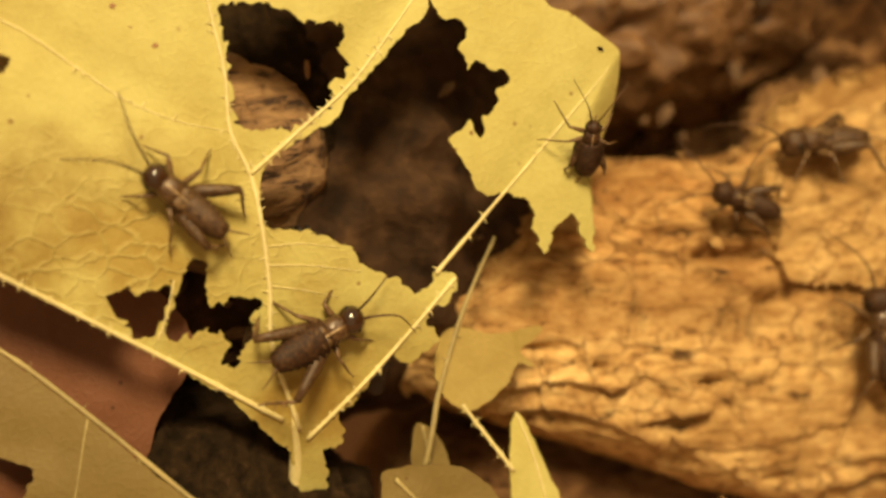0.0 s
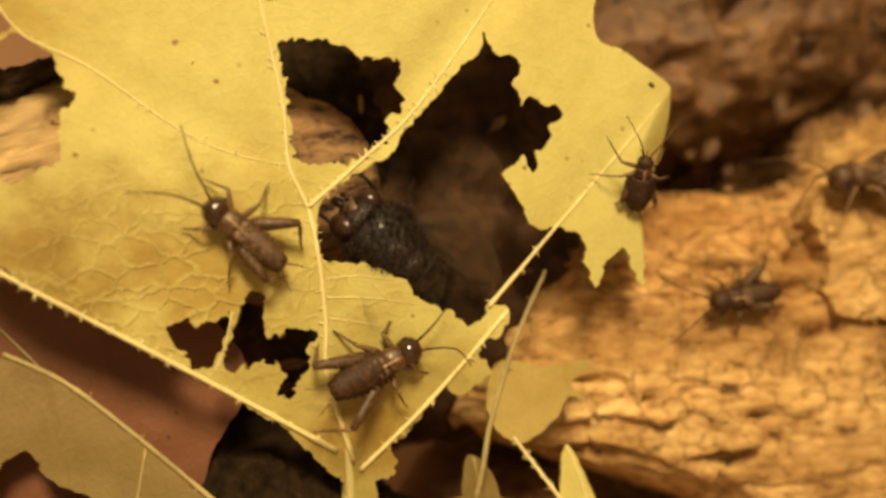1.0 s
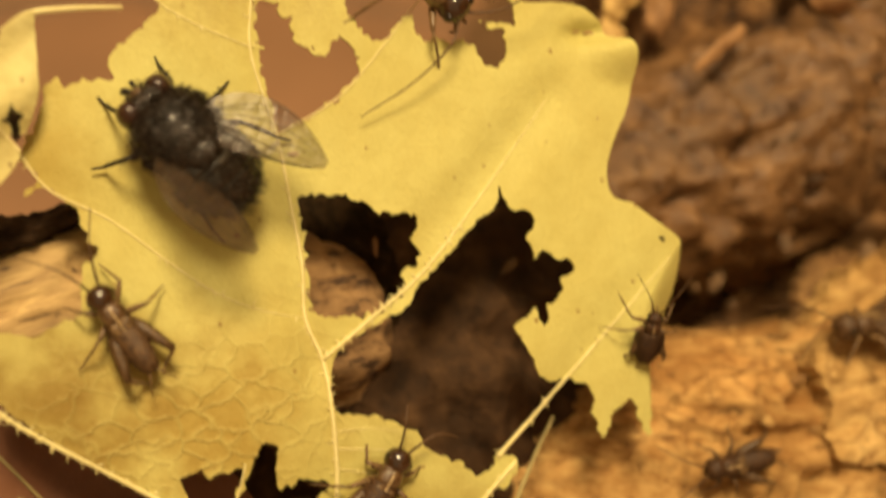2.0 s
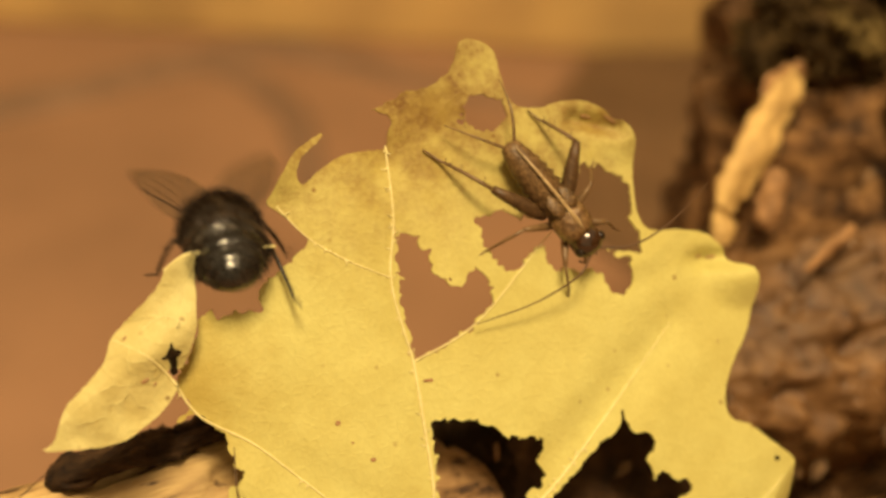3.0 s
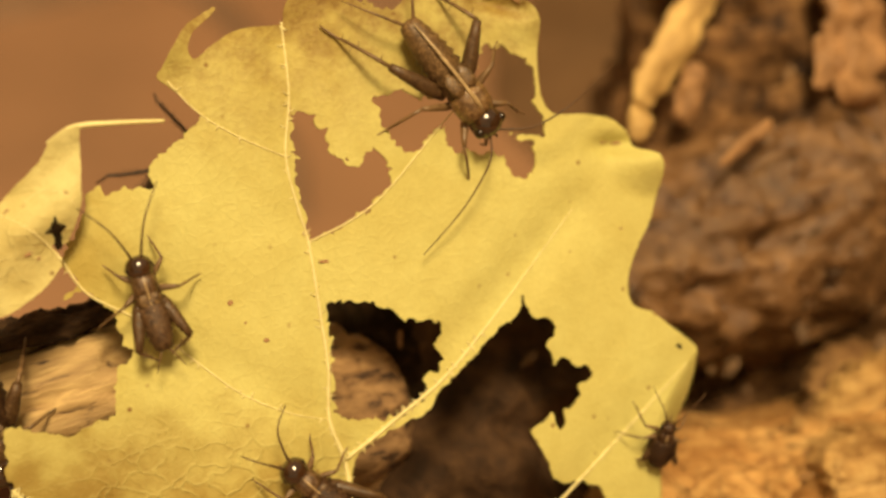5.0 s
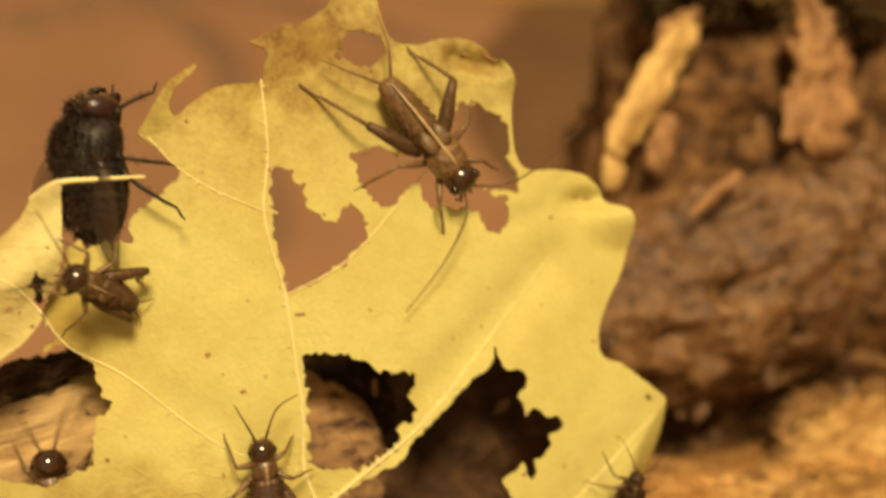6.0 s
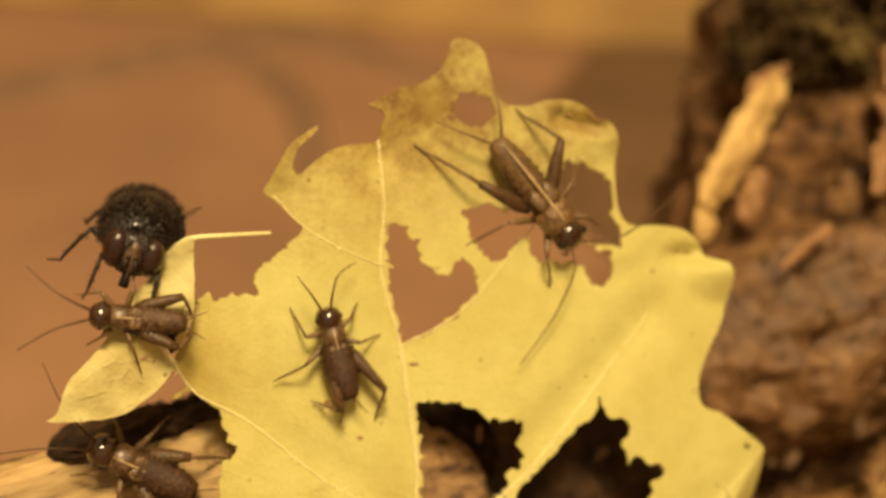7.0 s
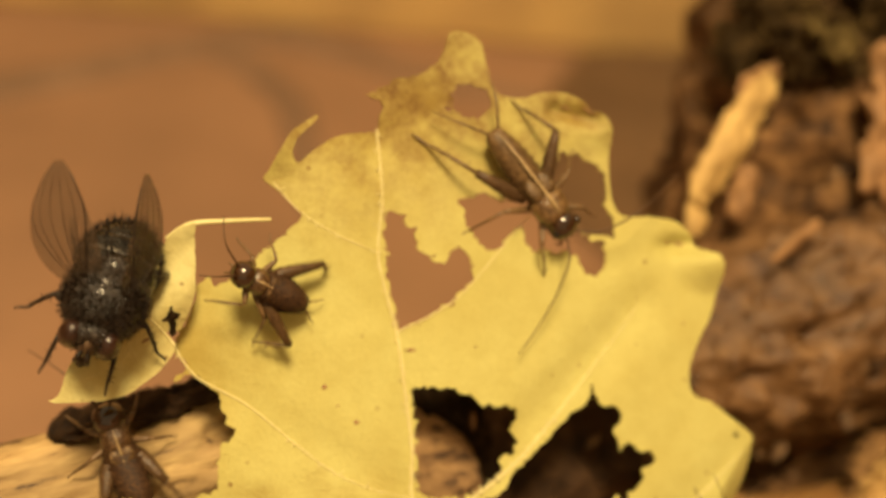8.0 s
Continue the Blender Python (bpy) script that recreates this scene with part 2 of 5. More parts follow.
CLAY = surface("clay_floor", ((0.3, (0.266, 0.146, 0.082)), (0.7, (0.325, 0.182, 0.102))), 0.6, 0.02, 0.75, 0.08, tone=0.3)
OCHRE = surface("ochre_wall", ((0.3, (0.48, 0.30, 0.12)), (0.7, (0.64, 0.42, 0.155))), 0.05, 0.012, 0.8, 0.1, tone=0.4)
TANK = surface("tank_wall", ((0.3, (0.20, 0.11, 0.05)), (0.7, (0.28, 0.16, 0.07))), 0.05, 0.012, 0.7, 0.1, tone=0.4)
TAN_WOOD = crackled("rotten_wood", (0.17, 0.080, 0.026), (0.61, 0.385, 0.142), (0.84, 0.605, 0.26), 0.8)
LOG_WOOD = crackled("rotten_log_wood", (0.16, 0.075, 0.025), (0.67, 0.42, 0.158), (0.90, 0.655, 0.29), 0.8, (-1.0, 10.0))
AGED_WOOD = crackled("aged_wood", (0.10, 0.050, 0.020), (0.225, 0.128, 0.053), (0.32, 0.195, 0.082), 0.5)
BROWN_WOOD = crackled("brown_rotten_wood", (0.06, 0.028, 0.012), (0.20, 0.105, 0.045), (0.34, 0.20, 0.09))
PALE_WOOD = surface("split_wood", ((0.36, (0.075, 0.036, 0.015)), (0.41, (0.43, 0.275, 0.110)), (0.66, (0.66, 0.475, 0.215))), 0.8, 0.2, 0.7, 0.35, stretch=(0.25, 1.5, 1.5), tone=0.5)
BROWN_TIMBER = surface("cracked_timber", ((0.40, (0.05, 0.022, 0.009)), (0.46, (0.25, 0.142, 0.062)), (0.7, (0.46, 0.29, 0.135))), 0.9, 0.12, 0.75, 0.6, stretch=(0.35, 1.3, 1.3), tone=0.45)
BARK_BROWN = surface("brown_bark", ((0.35, (0.018, 0.009, 0.005)), (0.55, (0.062, 0.033, 0.015)), (0.75, (0.15, 0.088, 0.043))), 0.7, 0.15, 0.85, 0.7, stretch=(0.5, 1.2, 1.2), tone=0.5, specular=0.2)
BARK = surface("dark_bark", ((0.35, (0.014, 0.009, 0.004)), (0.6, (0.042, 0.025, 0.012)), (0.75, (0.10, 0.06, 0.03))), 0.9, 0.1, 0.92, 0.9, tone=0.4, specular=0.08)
SOIL_BARK = surface("crumbled_bark", ((0.36, (0.030, 0.015, 0.008)), (0.52, (0.150, 0.077, 0.032)), (0.72, (0.35, 0.195, 0.082))), 0.4, 0.06, 0.6, 0.8, tone=0.5, specular=0.15)
KNOB_BARK = surface("damp_knob_bark", ((0.34, (0.070, 0.034, 0.014)), (0.5, (0.175, 0.090, 0.037)), (0.70, (0.31, 0.172, 0.075))), 0.6, 0.09, 0.36, 0.5, tone=0.5, specular=0.4)
FLAKE = flecked("bark_flake", (0.06, 0.034, 0.018), (0.30, 0.185, 0.095))
CRUMB = flecked("wood_crumb", (0.26, 0.14, 0.05), (0.66, 0.44, 0.18))
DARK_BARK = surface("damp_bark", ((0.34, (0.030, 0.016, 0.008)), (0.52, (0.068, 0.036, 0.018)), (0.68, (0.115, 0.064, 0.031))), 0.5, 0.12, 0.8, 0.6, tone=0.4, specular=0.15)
RED_LEAF = leaf_surface("red_brown_leaf", (0.24, 0.105, 0.056), (0.19, 0.08, 0.043), (0.09, 0.038, 0.02))
CHIP = surface("wood_chip", ((0.3, (0.42, 0.25, 0.08)), (0.7, (0.72, 0.50, 0.19))), 0.6, 0.15, 0.7, 0.15, stretch=(0.4, 1.4, 1.4))
CHIP_RED = surface("red_wood_chip", ((0.3, (0.22, 0.11, 0.045)), (0.7, (0.42, 0.23, 0.095))), 0.6, 0.15, 0.7, 0.15)
SHADE_BROWN = surface("shade_brown", ((0.3, (0.12, 0.070, 0.036)), (0.7, (0.195, 0.116, 0.059))), 0.3, 0.03, 0.85, 0.6, tone=0.4, specular=0.2)
MOSS = surface("moss", ((0.3, (0.022, 0.013, 0.006)), (0.60, (0.075, 0.047, 0.018)), (0.78, (0.20, 0.14, 0.04))), 0.3, 0.1, 0.95, 0.5, specular=0.08)
MOSS_PALE = surface("moss_pale", ((0.3, (0.075, 0.050, 0.018)), (0.62, (0.18, 0.130, 0.048)), (0.8, (0.29, 0.22, 0.085))), 0.3, 0.1, 0.9, 0.5, specular=0.1)
SHADOW_BAND = surface("shadow_band", ((0.3, (0.19, 0.112, 0.068)), (0.7, (0.25, 0.152, 0.092))), 0.4, 0.08, 0.85, 0.2)
SHELL = surface("cricket_shell", ((0.34, (0.030, 0.013, 0.005)), (0.52, (0.090, 0.045, 0.018)), (0.72, (0.20, 0.117, 0.050))), 4.0, 0.5, 0.46, 0.08, tone=0.4, specular=0.35)
SHELL_DEEP = surface("cricket_shell_deep", ((0.34, (0.018, 0.007, 0.003)), (0.52, (0.055, 0.024, 0.009)), (0.72, (0.13, 0.064, 0.023))), 4.0, 0.5, 0.55, 0.08, tone=0.4, specular=0.3)
SHELL_PALE = surface("cricket_shell_pale", ((0.35, (0.055, 0.028, 0.010)), (0.52, (0.14, 0.080, 0.032)), (0.70, (0.30, 0.190, 0.080))), 5.0, 0.6, 0.40, 0.05, coat=0.05, tone=0.4, specular=0.4)
SHELL_DARK = surface("cricket_head_shell", ((0.3, (0.015, 0.006, 0.002)), (0.7, (0.055, 0.022, 0.007))), 1.8, 0.5, 0.14, 0.012, coat=0.7, tone=0.3, rough_var=0.06)
COLLAR = surface("cricket_collar", ((0.34, (0.045, 0.020, 0.007)), (0.54, (0.095, 0.049, 0.019)), (0.72, (0.21, 0.125, 0.052))), 4.0, 0.5, 0.30, 0.08, coat=0.35, tone=0.35, specular=0.5, rough_var=0.08)
COLLAR_PALE = surface("cricket_collar_pale", ((0.34, (0.085, 0.042, 0.015)), (0.52, (0.19, 0.105, 0.040)), (0.72, (0.36, 0.225, 0.095))), 3.0, 0.5, 0.20, 0.14, coat=0.6, tone=0.35, specular=0.5, rough_var=0.08)
PALE_BAND = surface("cricket_pale_band", ((0.3, (0.26, 0.17, 0.075)), (0.7, (0.48, 0.36, 0.19))), 4.0, 0.6, 0.35, 0.03)
LEG = surface("cricket_leg", ((0.3, (0.080, 0.042, 0.017)), (0.7, (0.22, 0.132, 0.056))), 3.0, 0.6, 0.42, 0.03, coat=0.0, tone=0.35, specular=0.45)
THIGH = surface("cricket_thigh", ((0.3, (0.045, 0.022, 0.009)), (0.55, (0.10, 0.054, 0.022)), (0.72, (0.18, 0.106, 0.045))), 4.0, 0.6, 0.42, 0.05, tone=0.4, specular=0.35)
FEELER = surface("feeler", ((0.3, (0.045, 0.020, 0.007)), (0.7, (0.12, 0.058, 0.020))), 3.0, 0.6, 0.6, 0.01)
EYE_DARK = surface("cricket_eye", ((0.3, (0.008, 0.005, 0.003)), (0.7, (0.02, 0.012, 0.006))), 6.0, 0.6, 0.12, 0.01, rough_var=0.04)
FLY_BLACK = surface("fly_shell", ((0.3, (0.009, 0.006, 0.004)), (0.58, (0.022, 0.014, 0.009)), (0.75, (0.065, 0.042, 0.026))), 3.0, 0.6, 0.30, 0.18, coat=0.2, tone=0.4, specular=0.4)
FLY_BELLY = surface("fly_abdomen", ((0.3, (0.010, 0.008, 0.006)), (0.7, (0.030, 0.025, 0.019))), 1.5, 0.4, 0.22, 0.06, metal=0.1, coat=0.5, tone=0.5, specular=0.5)
FLY_DUST = surface("fly_dust", ((0.46, (0.018, 0.014, 0.011)), (0.66, (0.115, 0.095, 0.070))), 0.7, 0.4, 0.4, 0.04, tone=0.5, specular=0.5)
FLY_LEG = surface("fly_leg", ((0.3, (0.008, 0.005, 0.004)), (0.7, (0.028, 0.018, 0.012))), 4.0, 0.6, 0.45, 0.02, specular=0.3)
FLY_FUZZ = surface("fly_fuzz", ((0.3, (0.018, 0.010, 0.006)), (0.7, (0.055, 0.031, 0.016))), 4.0, 0.6, 0.6, 0.01, specular=0.3)
FLY_FACE = surface("fly_face", ((0.3, (0.075, 0.042, 0.022)), (0.7, (0.22, 0.14, 0.080))), 2.0, 0.5, 0.45, 0.06, tone=0.4)
FLY_EYE = surface("fly_eye", ((0.3, (0.018, 0.008, 0.005)), (0.7, (0.045, 0.017, 0.010))), 9.0, 0.6, 0.25, 0.02, coat=0.2)
WING = wing_surface("fly_wing")


# ---- shaping helpers ----
def mesh_from(bm, name, material, smooth=True):
    me = bpy.data.meshes.new(name)
    bmesh.ops.recalc_face_normals(bm, faces=bm.faces)
    for f in bm.faces:
        f.smooth = smooth
    bm.to_mesh(me)
    bm.free()
    me.materials.append(material)
    return me


def part(name, bm, material, parent=None, label="", m=None, smooth=True):
    ob = new(name, mesh_from(bm, name, material, smooth) if isinstance(bm, bmesh.types.BMesh) else bm)
    if parent is not None:
        ob.parent = parent
    if m is not None:
        ob.matrix_basis = m
    return tagged(ob, label)


def empty(name, m, label, category, group=""):
    ob = new(name)
    ob.empty_display_size = 0.002
    ob.matrix_basis = m
    return tagged(ob, label, category, group)


def loft(sections, seg=16, bm=None):
    """A closed skin through rings along x: (x, half width, half height, centre z[, centre y])."""
    bm = bm or bmesh.new()
    rings = []
    for s in sections:
        x, ry, rz, cz = s[:4]
        cy = s[4] if len(s) > 4 else 0.0
        rings.append([bm.verts.new((x, cy + ry * math.cos(a), cz + rz * math.sin(a))) for a in (2 * math.pi * k / seg for k in range(seg))])
    for a, b in zip(rings, rings[1:]):
        for k in range(seg):
            bm.faces.new((a[k], a[(k + 1) % seg], b[(k + 1) % seg], b[k]))
    bm.faces.new(rings[0]), bm.faces.new(rings[-1])
    return bm


def egg(x0, x1, ry, rz, cz, cy=0.0, rings=9, seg=16, blunt=1.0, bm=None):
    """An egg along x from x0 to x1."""
    rows = []
    for k in range(rings):
        a = math.pi * (0.04 + 0.92 * k / (rings - 1))
        s = math.sin(a) ** blunt
        rows.append(((x0 + x1) / 2 - math.cos(a) * (x1 - x0) / 2, ry * s, rz * s, cz, cy))
    return loft(rows, seg, bm)


def spline(points, steps=6, closed=False):
    """A smooth line through the points."""
    pts = [Vector(p) for p in points]
    n, out = len(pts), []
    for i in range(n if closed else n - 1):
        p = [pts[(i + k) % n] if closed else pts[min(max(i + k, 0), n - 1)] for k in (-1, 0, 1, 2)]
        for s in range(steps):
            t = s / steps
            out.append(0.5 * (2 * p[1] + (p[2] - p[0]) * t + (2 * p[0] - 5 * p[1] + 4 * p[2] - p[3]) * t * t + (3 * p[1] - p[0] - 3 * p[2] + p[3]) * t ** 3))
    if not closed:
        out.append(pts[-1])
    return out


def tube(points, radii, seg=8, bm=None):
    """A round tube along the points; radii at its points or (first, last)."""
    bm = bm or bmesh.new()
    pts = [Vector(p) for p in points]
    n = len(pts)
    if len(radii) != n:
        radii = [radii[0] + (radii[1] - radii[0]) * k / (n - 1) for k in range(n)]
    side, rings = None, []
    for k, p in enumerate(pts):
        ahead = (pts[min(k + 1, n - 1)] - pts[max(k - 1, 0)]).normalized()
        if side is None:
            side = ahead.orthogonal().normalized()
        side = (side - ahead * side.dot(ahead)).normalized()
        other = ahead.cross(side)
        rings.append([bm.verts.new(p + (side * math.cos(a) + other * math.sin(a)) * radii[k]) for a in (2 * math.pi * j / seg for j in range(seg))])
    for a, b in zip(rings, rings[1:]):
        for j in range(seg):
            bm.faces.new((a[j], a[(j + 1) % seg], b[(j + 1) % seg], b[j]))
    bm.faces.new(rings[0]), bm.faces.new(rings[-1])
    return bm


def flat_distance(poly, x, y):
    """Signed distance of grid points to a closed line, positive inside."""
    best, inside = np.full(x.shape, 1e9), np.zeros(x.shape, bool)
    for a, b in zip(poly, poly[1:] + poly[:1]):
        ax, ay, dx, dy = a[0], a[1], b[0] - a[0], b[1] - a[1]
        t = np.clip(((x - ax) * dx + (y - ay) * dy) / (dx * dx + dy * dy + 1e-12), 0, 1)
        best = np.minimum(best, (x - ax - t * dx) ** 2 + (y - ay - t * dy) ** 2)
        cross = (ay > y) != (b[1] > y)
        inside ^= cross & (x < dx * (y - ay) / (dy if abs(dy) > 1e-12 else 1e-12) + ax)
    return np.where(inside, 1, -1) * np.sqrt(best)


def sheet(name, outline, holes, bend, material, parent, label="", step=0.14, thick=0.2, chew=lambda u, v: 0.15, hole_chew=0.36):
    """A thin blade in millimetres: outline less holes, edges gnawed by chew, bent by bend(u, v), cut out of a fine grid."""
    ring = [(p.x, p.y) for p in spline([(*p, 0) for p in outline], 4, True)]
    us, vs = [p[0] for p in ring], [p[1] for p in ring]
    gx = np.arange(min(us) - 1, max(us) + 1, step)
    gy = np.arange(min(vs) - 1, max(vs) + 1, step)
    x, y = np.meshgrid(gx, gy, indexing="ij")
    whole = flat_distance(ring, x, y)
    cut = [-flat_distance([(p.x, p.y) for p in spline([(*p, 0) for p in h], 4, True)], x, y) for h in holes]
    close = np.min(np.abs([whole] + cut), axis=0) < 1.0
    ragged = np.zeros(x.shape)
    gnaw = np.zeros(x.shape)
    for i in range(len(gx)):
        for j in range(len(gy)):
            if not close[i, j]:
                continue
            p = Vector((gx[i], gy[j], 3.7))
            gnaw[i, j] = 0.5 * noise.noise(p * 0.9) + 1.0 * noise.noise(p * 1.8) + 0.8 * noise.noise(p * 3.6) + 0.2
            ragged[i, j] = chew(gx[i], gy[j])
    field = whole + gnaw * ragged
    for h in cut:
        field = np.minimum(field, h + gnaw * hole_chew)
    verts, faces, found = [], [], {}

    def corner(i, j):
        if (i, j) not in found:
            found[i, j] = len(verts)
            verts.append((gx[i], gy[j]))
        return found[i, j]

    def between(a, b):
        k = (min(a, b), max(a, b))
        if k not in found:
            (i, j), (p, q) = k
            fa, fb = field[i, j], field[p, q]
            t = min(max(fa / (fa - fb), 0.04), 0.96)
            found[k] = len(verts)
            verts.append((gx[i] + (gx[p] - gx[i]) * t, gy[j] + (gy[q] - gy[j]) * t))
        return found[k]

    rim = []
    solid = field > 0
    count = solid[:-1, :-1].astype(int) + solid[1:, :-1] + solid[:-1, 1:] + solid[1:, 1:]
    for i, j in zip(*np.nonzero(count)):
        ring4 = ((i, j), (i + 1, j), (i + 1, j + 1), (i, j + 1))
        face, crossings = [], []
        for a, b in zip(ring4, ring4[1:] + ring4[:1]):
            if solid[a]:
                face.append(corner(*a))
            if solid[a] != solid[b]:
                face.append(between(a, b))
                crossings.append((bool(solid[a]), face[-1]))
        for k, (leaving, v) in enumerate(crossings):
            if leaving:
                rim.append((v, crossings[(k + 1) % len(crossings)][1]))
        faces.append(tuple(int(k) for k in face))
    n = len(verts)
    top = [(u * MM, v * MM, bend(u, v) * MM) for u, v in verts]
    low = [(u * MM, v * MM, (bend(u, v) - thick) * MM) for u, v in verts]
    walls, wall_verts, w0 = [], [], 2 * n
    for a, b in rim:
        k = w0 + len(wall_verts)
        wall_verts += [top[a], top[b], low[b], low[a]]
        walls.append((k, k + 3, k + 2, k + 1))
    me = bpy.data.meshes.new(name)
    me.from_pydata(top + low + wall_verts, [], faces + [tuple(n + k for k in reversed(f)) for f in faces] + walls)
    me.validate()
    me.polygons.foreach_set("use_smooth", [True] * len(me.polygons))
    me.materials.append(material)
    return part(name, me, material, parent, label)


def vein(name, points, radii, bend, parent, material=None, lift=0.03, hairs=0, label="", seed=1, torn=1.0):
    """A leaf vein in millimetres along (u, v) points, with torn fibres on it."""
    rnd = random.Random(seed)
    line = [Vector((p.x, p.y, bend(p.x, p.y) + lift)) * MM for p in spline([(*q, 0) for q in points], 8)]
    wobble = [radii[0] + (radii[1] - radii[0]) * k / (len(line) - 1) for k in range(len(line))]
    bm = tube(line, [w * MM * (1 + 0.35 * noise.noise(Vector((k * 0.7, seed, 0)))) for k, w in enumerate(wobble)], 8)
    for _ in range(hairs):
        k = rnd.randrange(1, int((len(line) - 2) * torn) + 1)
        along = (line[k + 1] - line[k]).normalized()
        out = Vector((-along.y, along.x, 0)) * rnd.choice((-1, 1)) + along * rnd.uniform(-0.5, 0.5) + Vector((0, 0, rnd.uniform(-0.1, 0.3)))
        far = line[k] + out.normalized() * rnd.uniform(0.14, 0.52) * MM
        tube([line[k], (line[k] + far) / 2 + along * 0.08 * MM, far], (0.07 * MM, 0.02 * MM), 5, bm)
    return part(name, bm, material or VEIN, parent, label)


def rough_log(length, profile, amp, rings=90, seg=110, grain=(0.12, 0.35), seed=0.0, pits=0.0, crumble=0.0, pit_grain=(0.16, 0.45), ledges=0.0, square=1.0, dents=()):
    """A weathered log along x in millimetres; profile(s) gives half width (y) and half height (z) at s from 0 to 1."""
    bm, rows = bmesh.new(), []
    for i in range(rings + 1):
        s = i / rings
        a, b, *shift = profile(s)
        cy = shift[0] if shift else 0.0
        row = []
        for k in range(seg):
            t = 2 * math.pi * k / seg
            x = length * (s - 0.5)
            y, z = (r * math.copysign(abs(f) ** square, f) for r, f in ((a, math.cos(t)), (b, math.sin(t))))
            y += cy
            p = Vector((x * grain[0], y * grain[1], z * grain[1])) + Vector((seed, seed * 1.7, 0))
            d = noise.fractal(p, 0.9, 2.1, 5) * amp + 0.5 * amp * noise.noise(Vector((x * 0.05, y * 0.06, z * 0.06 + seed)))
            if pits:
                q = noise.noise(Vector((x * pit_grain[0] + seed, y * pit_grain[1], z * pit_grain[1])))
                d -= pits * max(0.0, q - 0.22) * 3.0
            if crumble:
                d += crumble * (abs(noise.noise(Vector((x * 0.42, y * 0.95, z * 0.95 + seed)))) + 0.5 * noise.noise(Vector((x * 1.1, y * 2.0, z * 2.0))))
            if ledges:
                q = y * 0.30 + 1.5 * noise.noise(Vector((x * 0.07, y * 0.16, seed + 4.0))) + 0.35 * noise.noise(Vector((x * 0.3, y * 0.4, seed)))
                d += ledges * (1 - (q - math.floor(q))) ** 1.6 * max(0.0, noise.noise(Vector((x * 0.05, y * 0.12, seed + 9.0))) + 0.45)
                if abs(noise.noise(Vector((x * 0.20, y * 0.07, seed + 2.0)))) < 0.022 and noise.noise(Vector((x * 0.11, y * 0.25, seed + 6.0))) > 0.05:
                    d -= 0.7 * ledges
            for dx, dy, wx, wy, deep in dents if z > 0 else ():
                r = math.hypot((x - dx) / wx, (y - dy) / wy)
                if r < 2.2:
                    r += 0.45 * noise.noise(Vector((x * 1.3, y * 1.6, seed)))
                    d -= deep * math.exp(-max(r, 0.0) ** 3)
            out = Vector((0, math.cos(t), math.sin(t)))
            row.append(bm.verts.new((Vector((x + d * 0.4, y, z)) + out * d) * MM))
        rows.append(row)
    for a, b in zip(rows, rows[1:]):
        for k in range(seg):
            bm.faces.new((a[k], a[(k + 1) % seg], b[(k + 1) % seg], b[k]))
    bm.faces.new(rows[0]), bm.faces.new(rows[-1])
    return bm


def round_ends(a, b, soft=0.08):
    """A log's profile with rounded ends."""
    def f(s):
        e = min(s, 1 - s) / soft
        k = math.sqrt(max(0.0, 1 - (1 - min(e, 1)) ** 2)) * 0.97 + 0.03
        return a * k, b * k
    return f


def in_leaf(u, v, n, rx=0, ry=0, rz=0):
    return LEAF @ pose(u * MM, v * MM, n * MM, rx, ry, rz)

# ---- the tank ----
def slab(name, size, place, material, label, category):
    bm = bmesh.new()
    bmesh.ops.create_cube(bm, size=1.0)
    bmesh.ops.scale(bm, vec=size, verts=bm.verts)
    bmesh.ops.bevel(bm, geom=bm.edges[:], offset=0.001, segments=1, affect="EDGES")
    ob = part(name, bm, material, None, label, Matrix.Translation(place), False)
    return tagged(ob, category=category, kind="structure")


slab("floor", (0.61, 0.70, 0.01), (0.0, -0.027, -0.005), CLAY, "reddish brown clay floor of the tank", "floor")
slab("wall_back", (0.61, 0.01, 0.30), (0.0, 0.318, 0.15), OCHRE, "ochre brown back wall of the tank", "wall")
# side walls out of view, added to close the tank for bounced light
slab("wall_left", (0.01, 0.70, 0.30), (-0.30, -0.012, 0.15), TANK, "unseen brown side wall added to close the tank", "wall")
slab("wall_right", (0.01, 0.70, 0.30), (0.30, -0.012, 0.15), TANK, "unseen brown side wall added to close the tank", "wall")


# ---- the big leaf ----
def smooth_step(a, b, x):
    t = min(max((x - a) / (b - a), 0.0), 1.0)
    return t * t * (3 - 2 * t)


def to_line(u, v, a, b):
    dx, dy = b[0] - a[0], b[1] - a[1]
    t = min(max(((u - a[0]) * dx + (v - a[1]) * dy) / (dx * dx + dy * dy), 0), 1)
    return math.hypot(u - a[0] - t * dx, v - a[1] - t * dy)


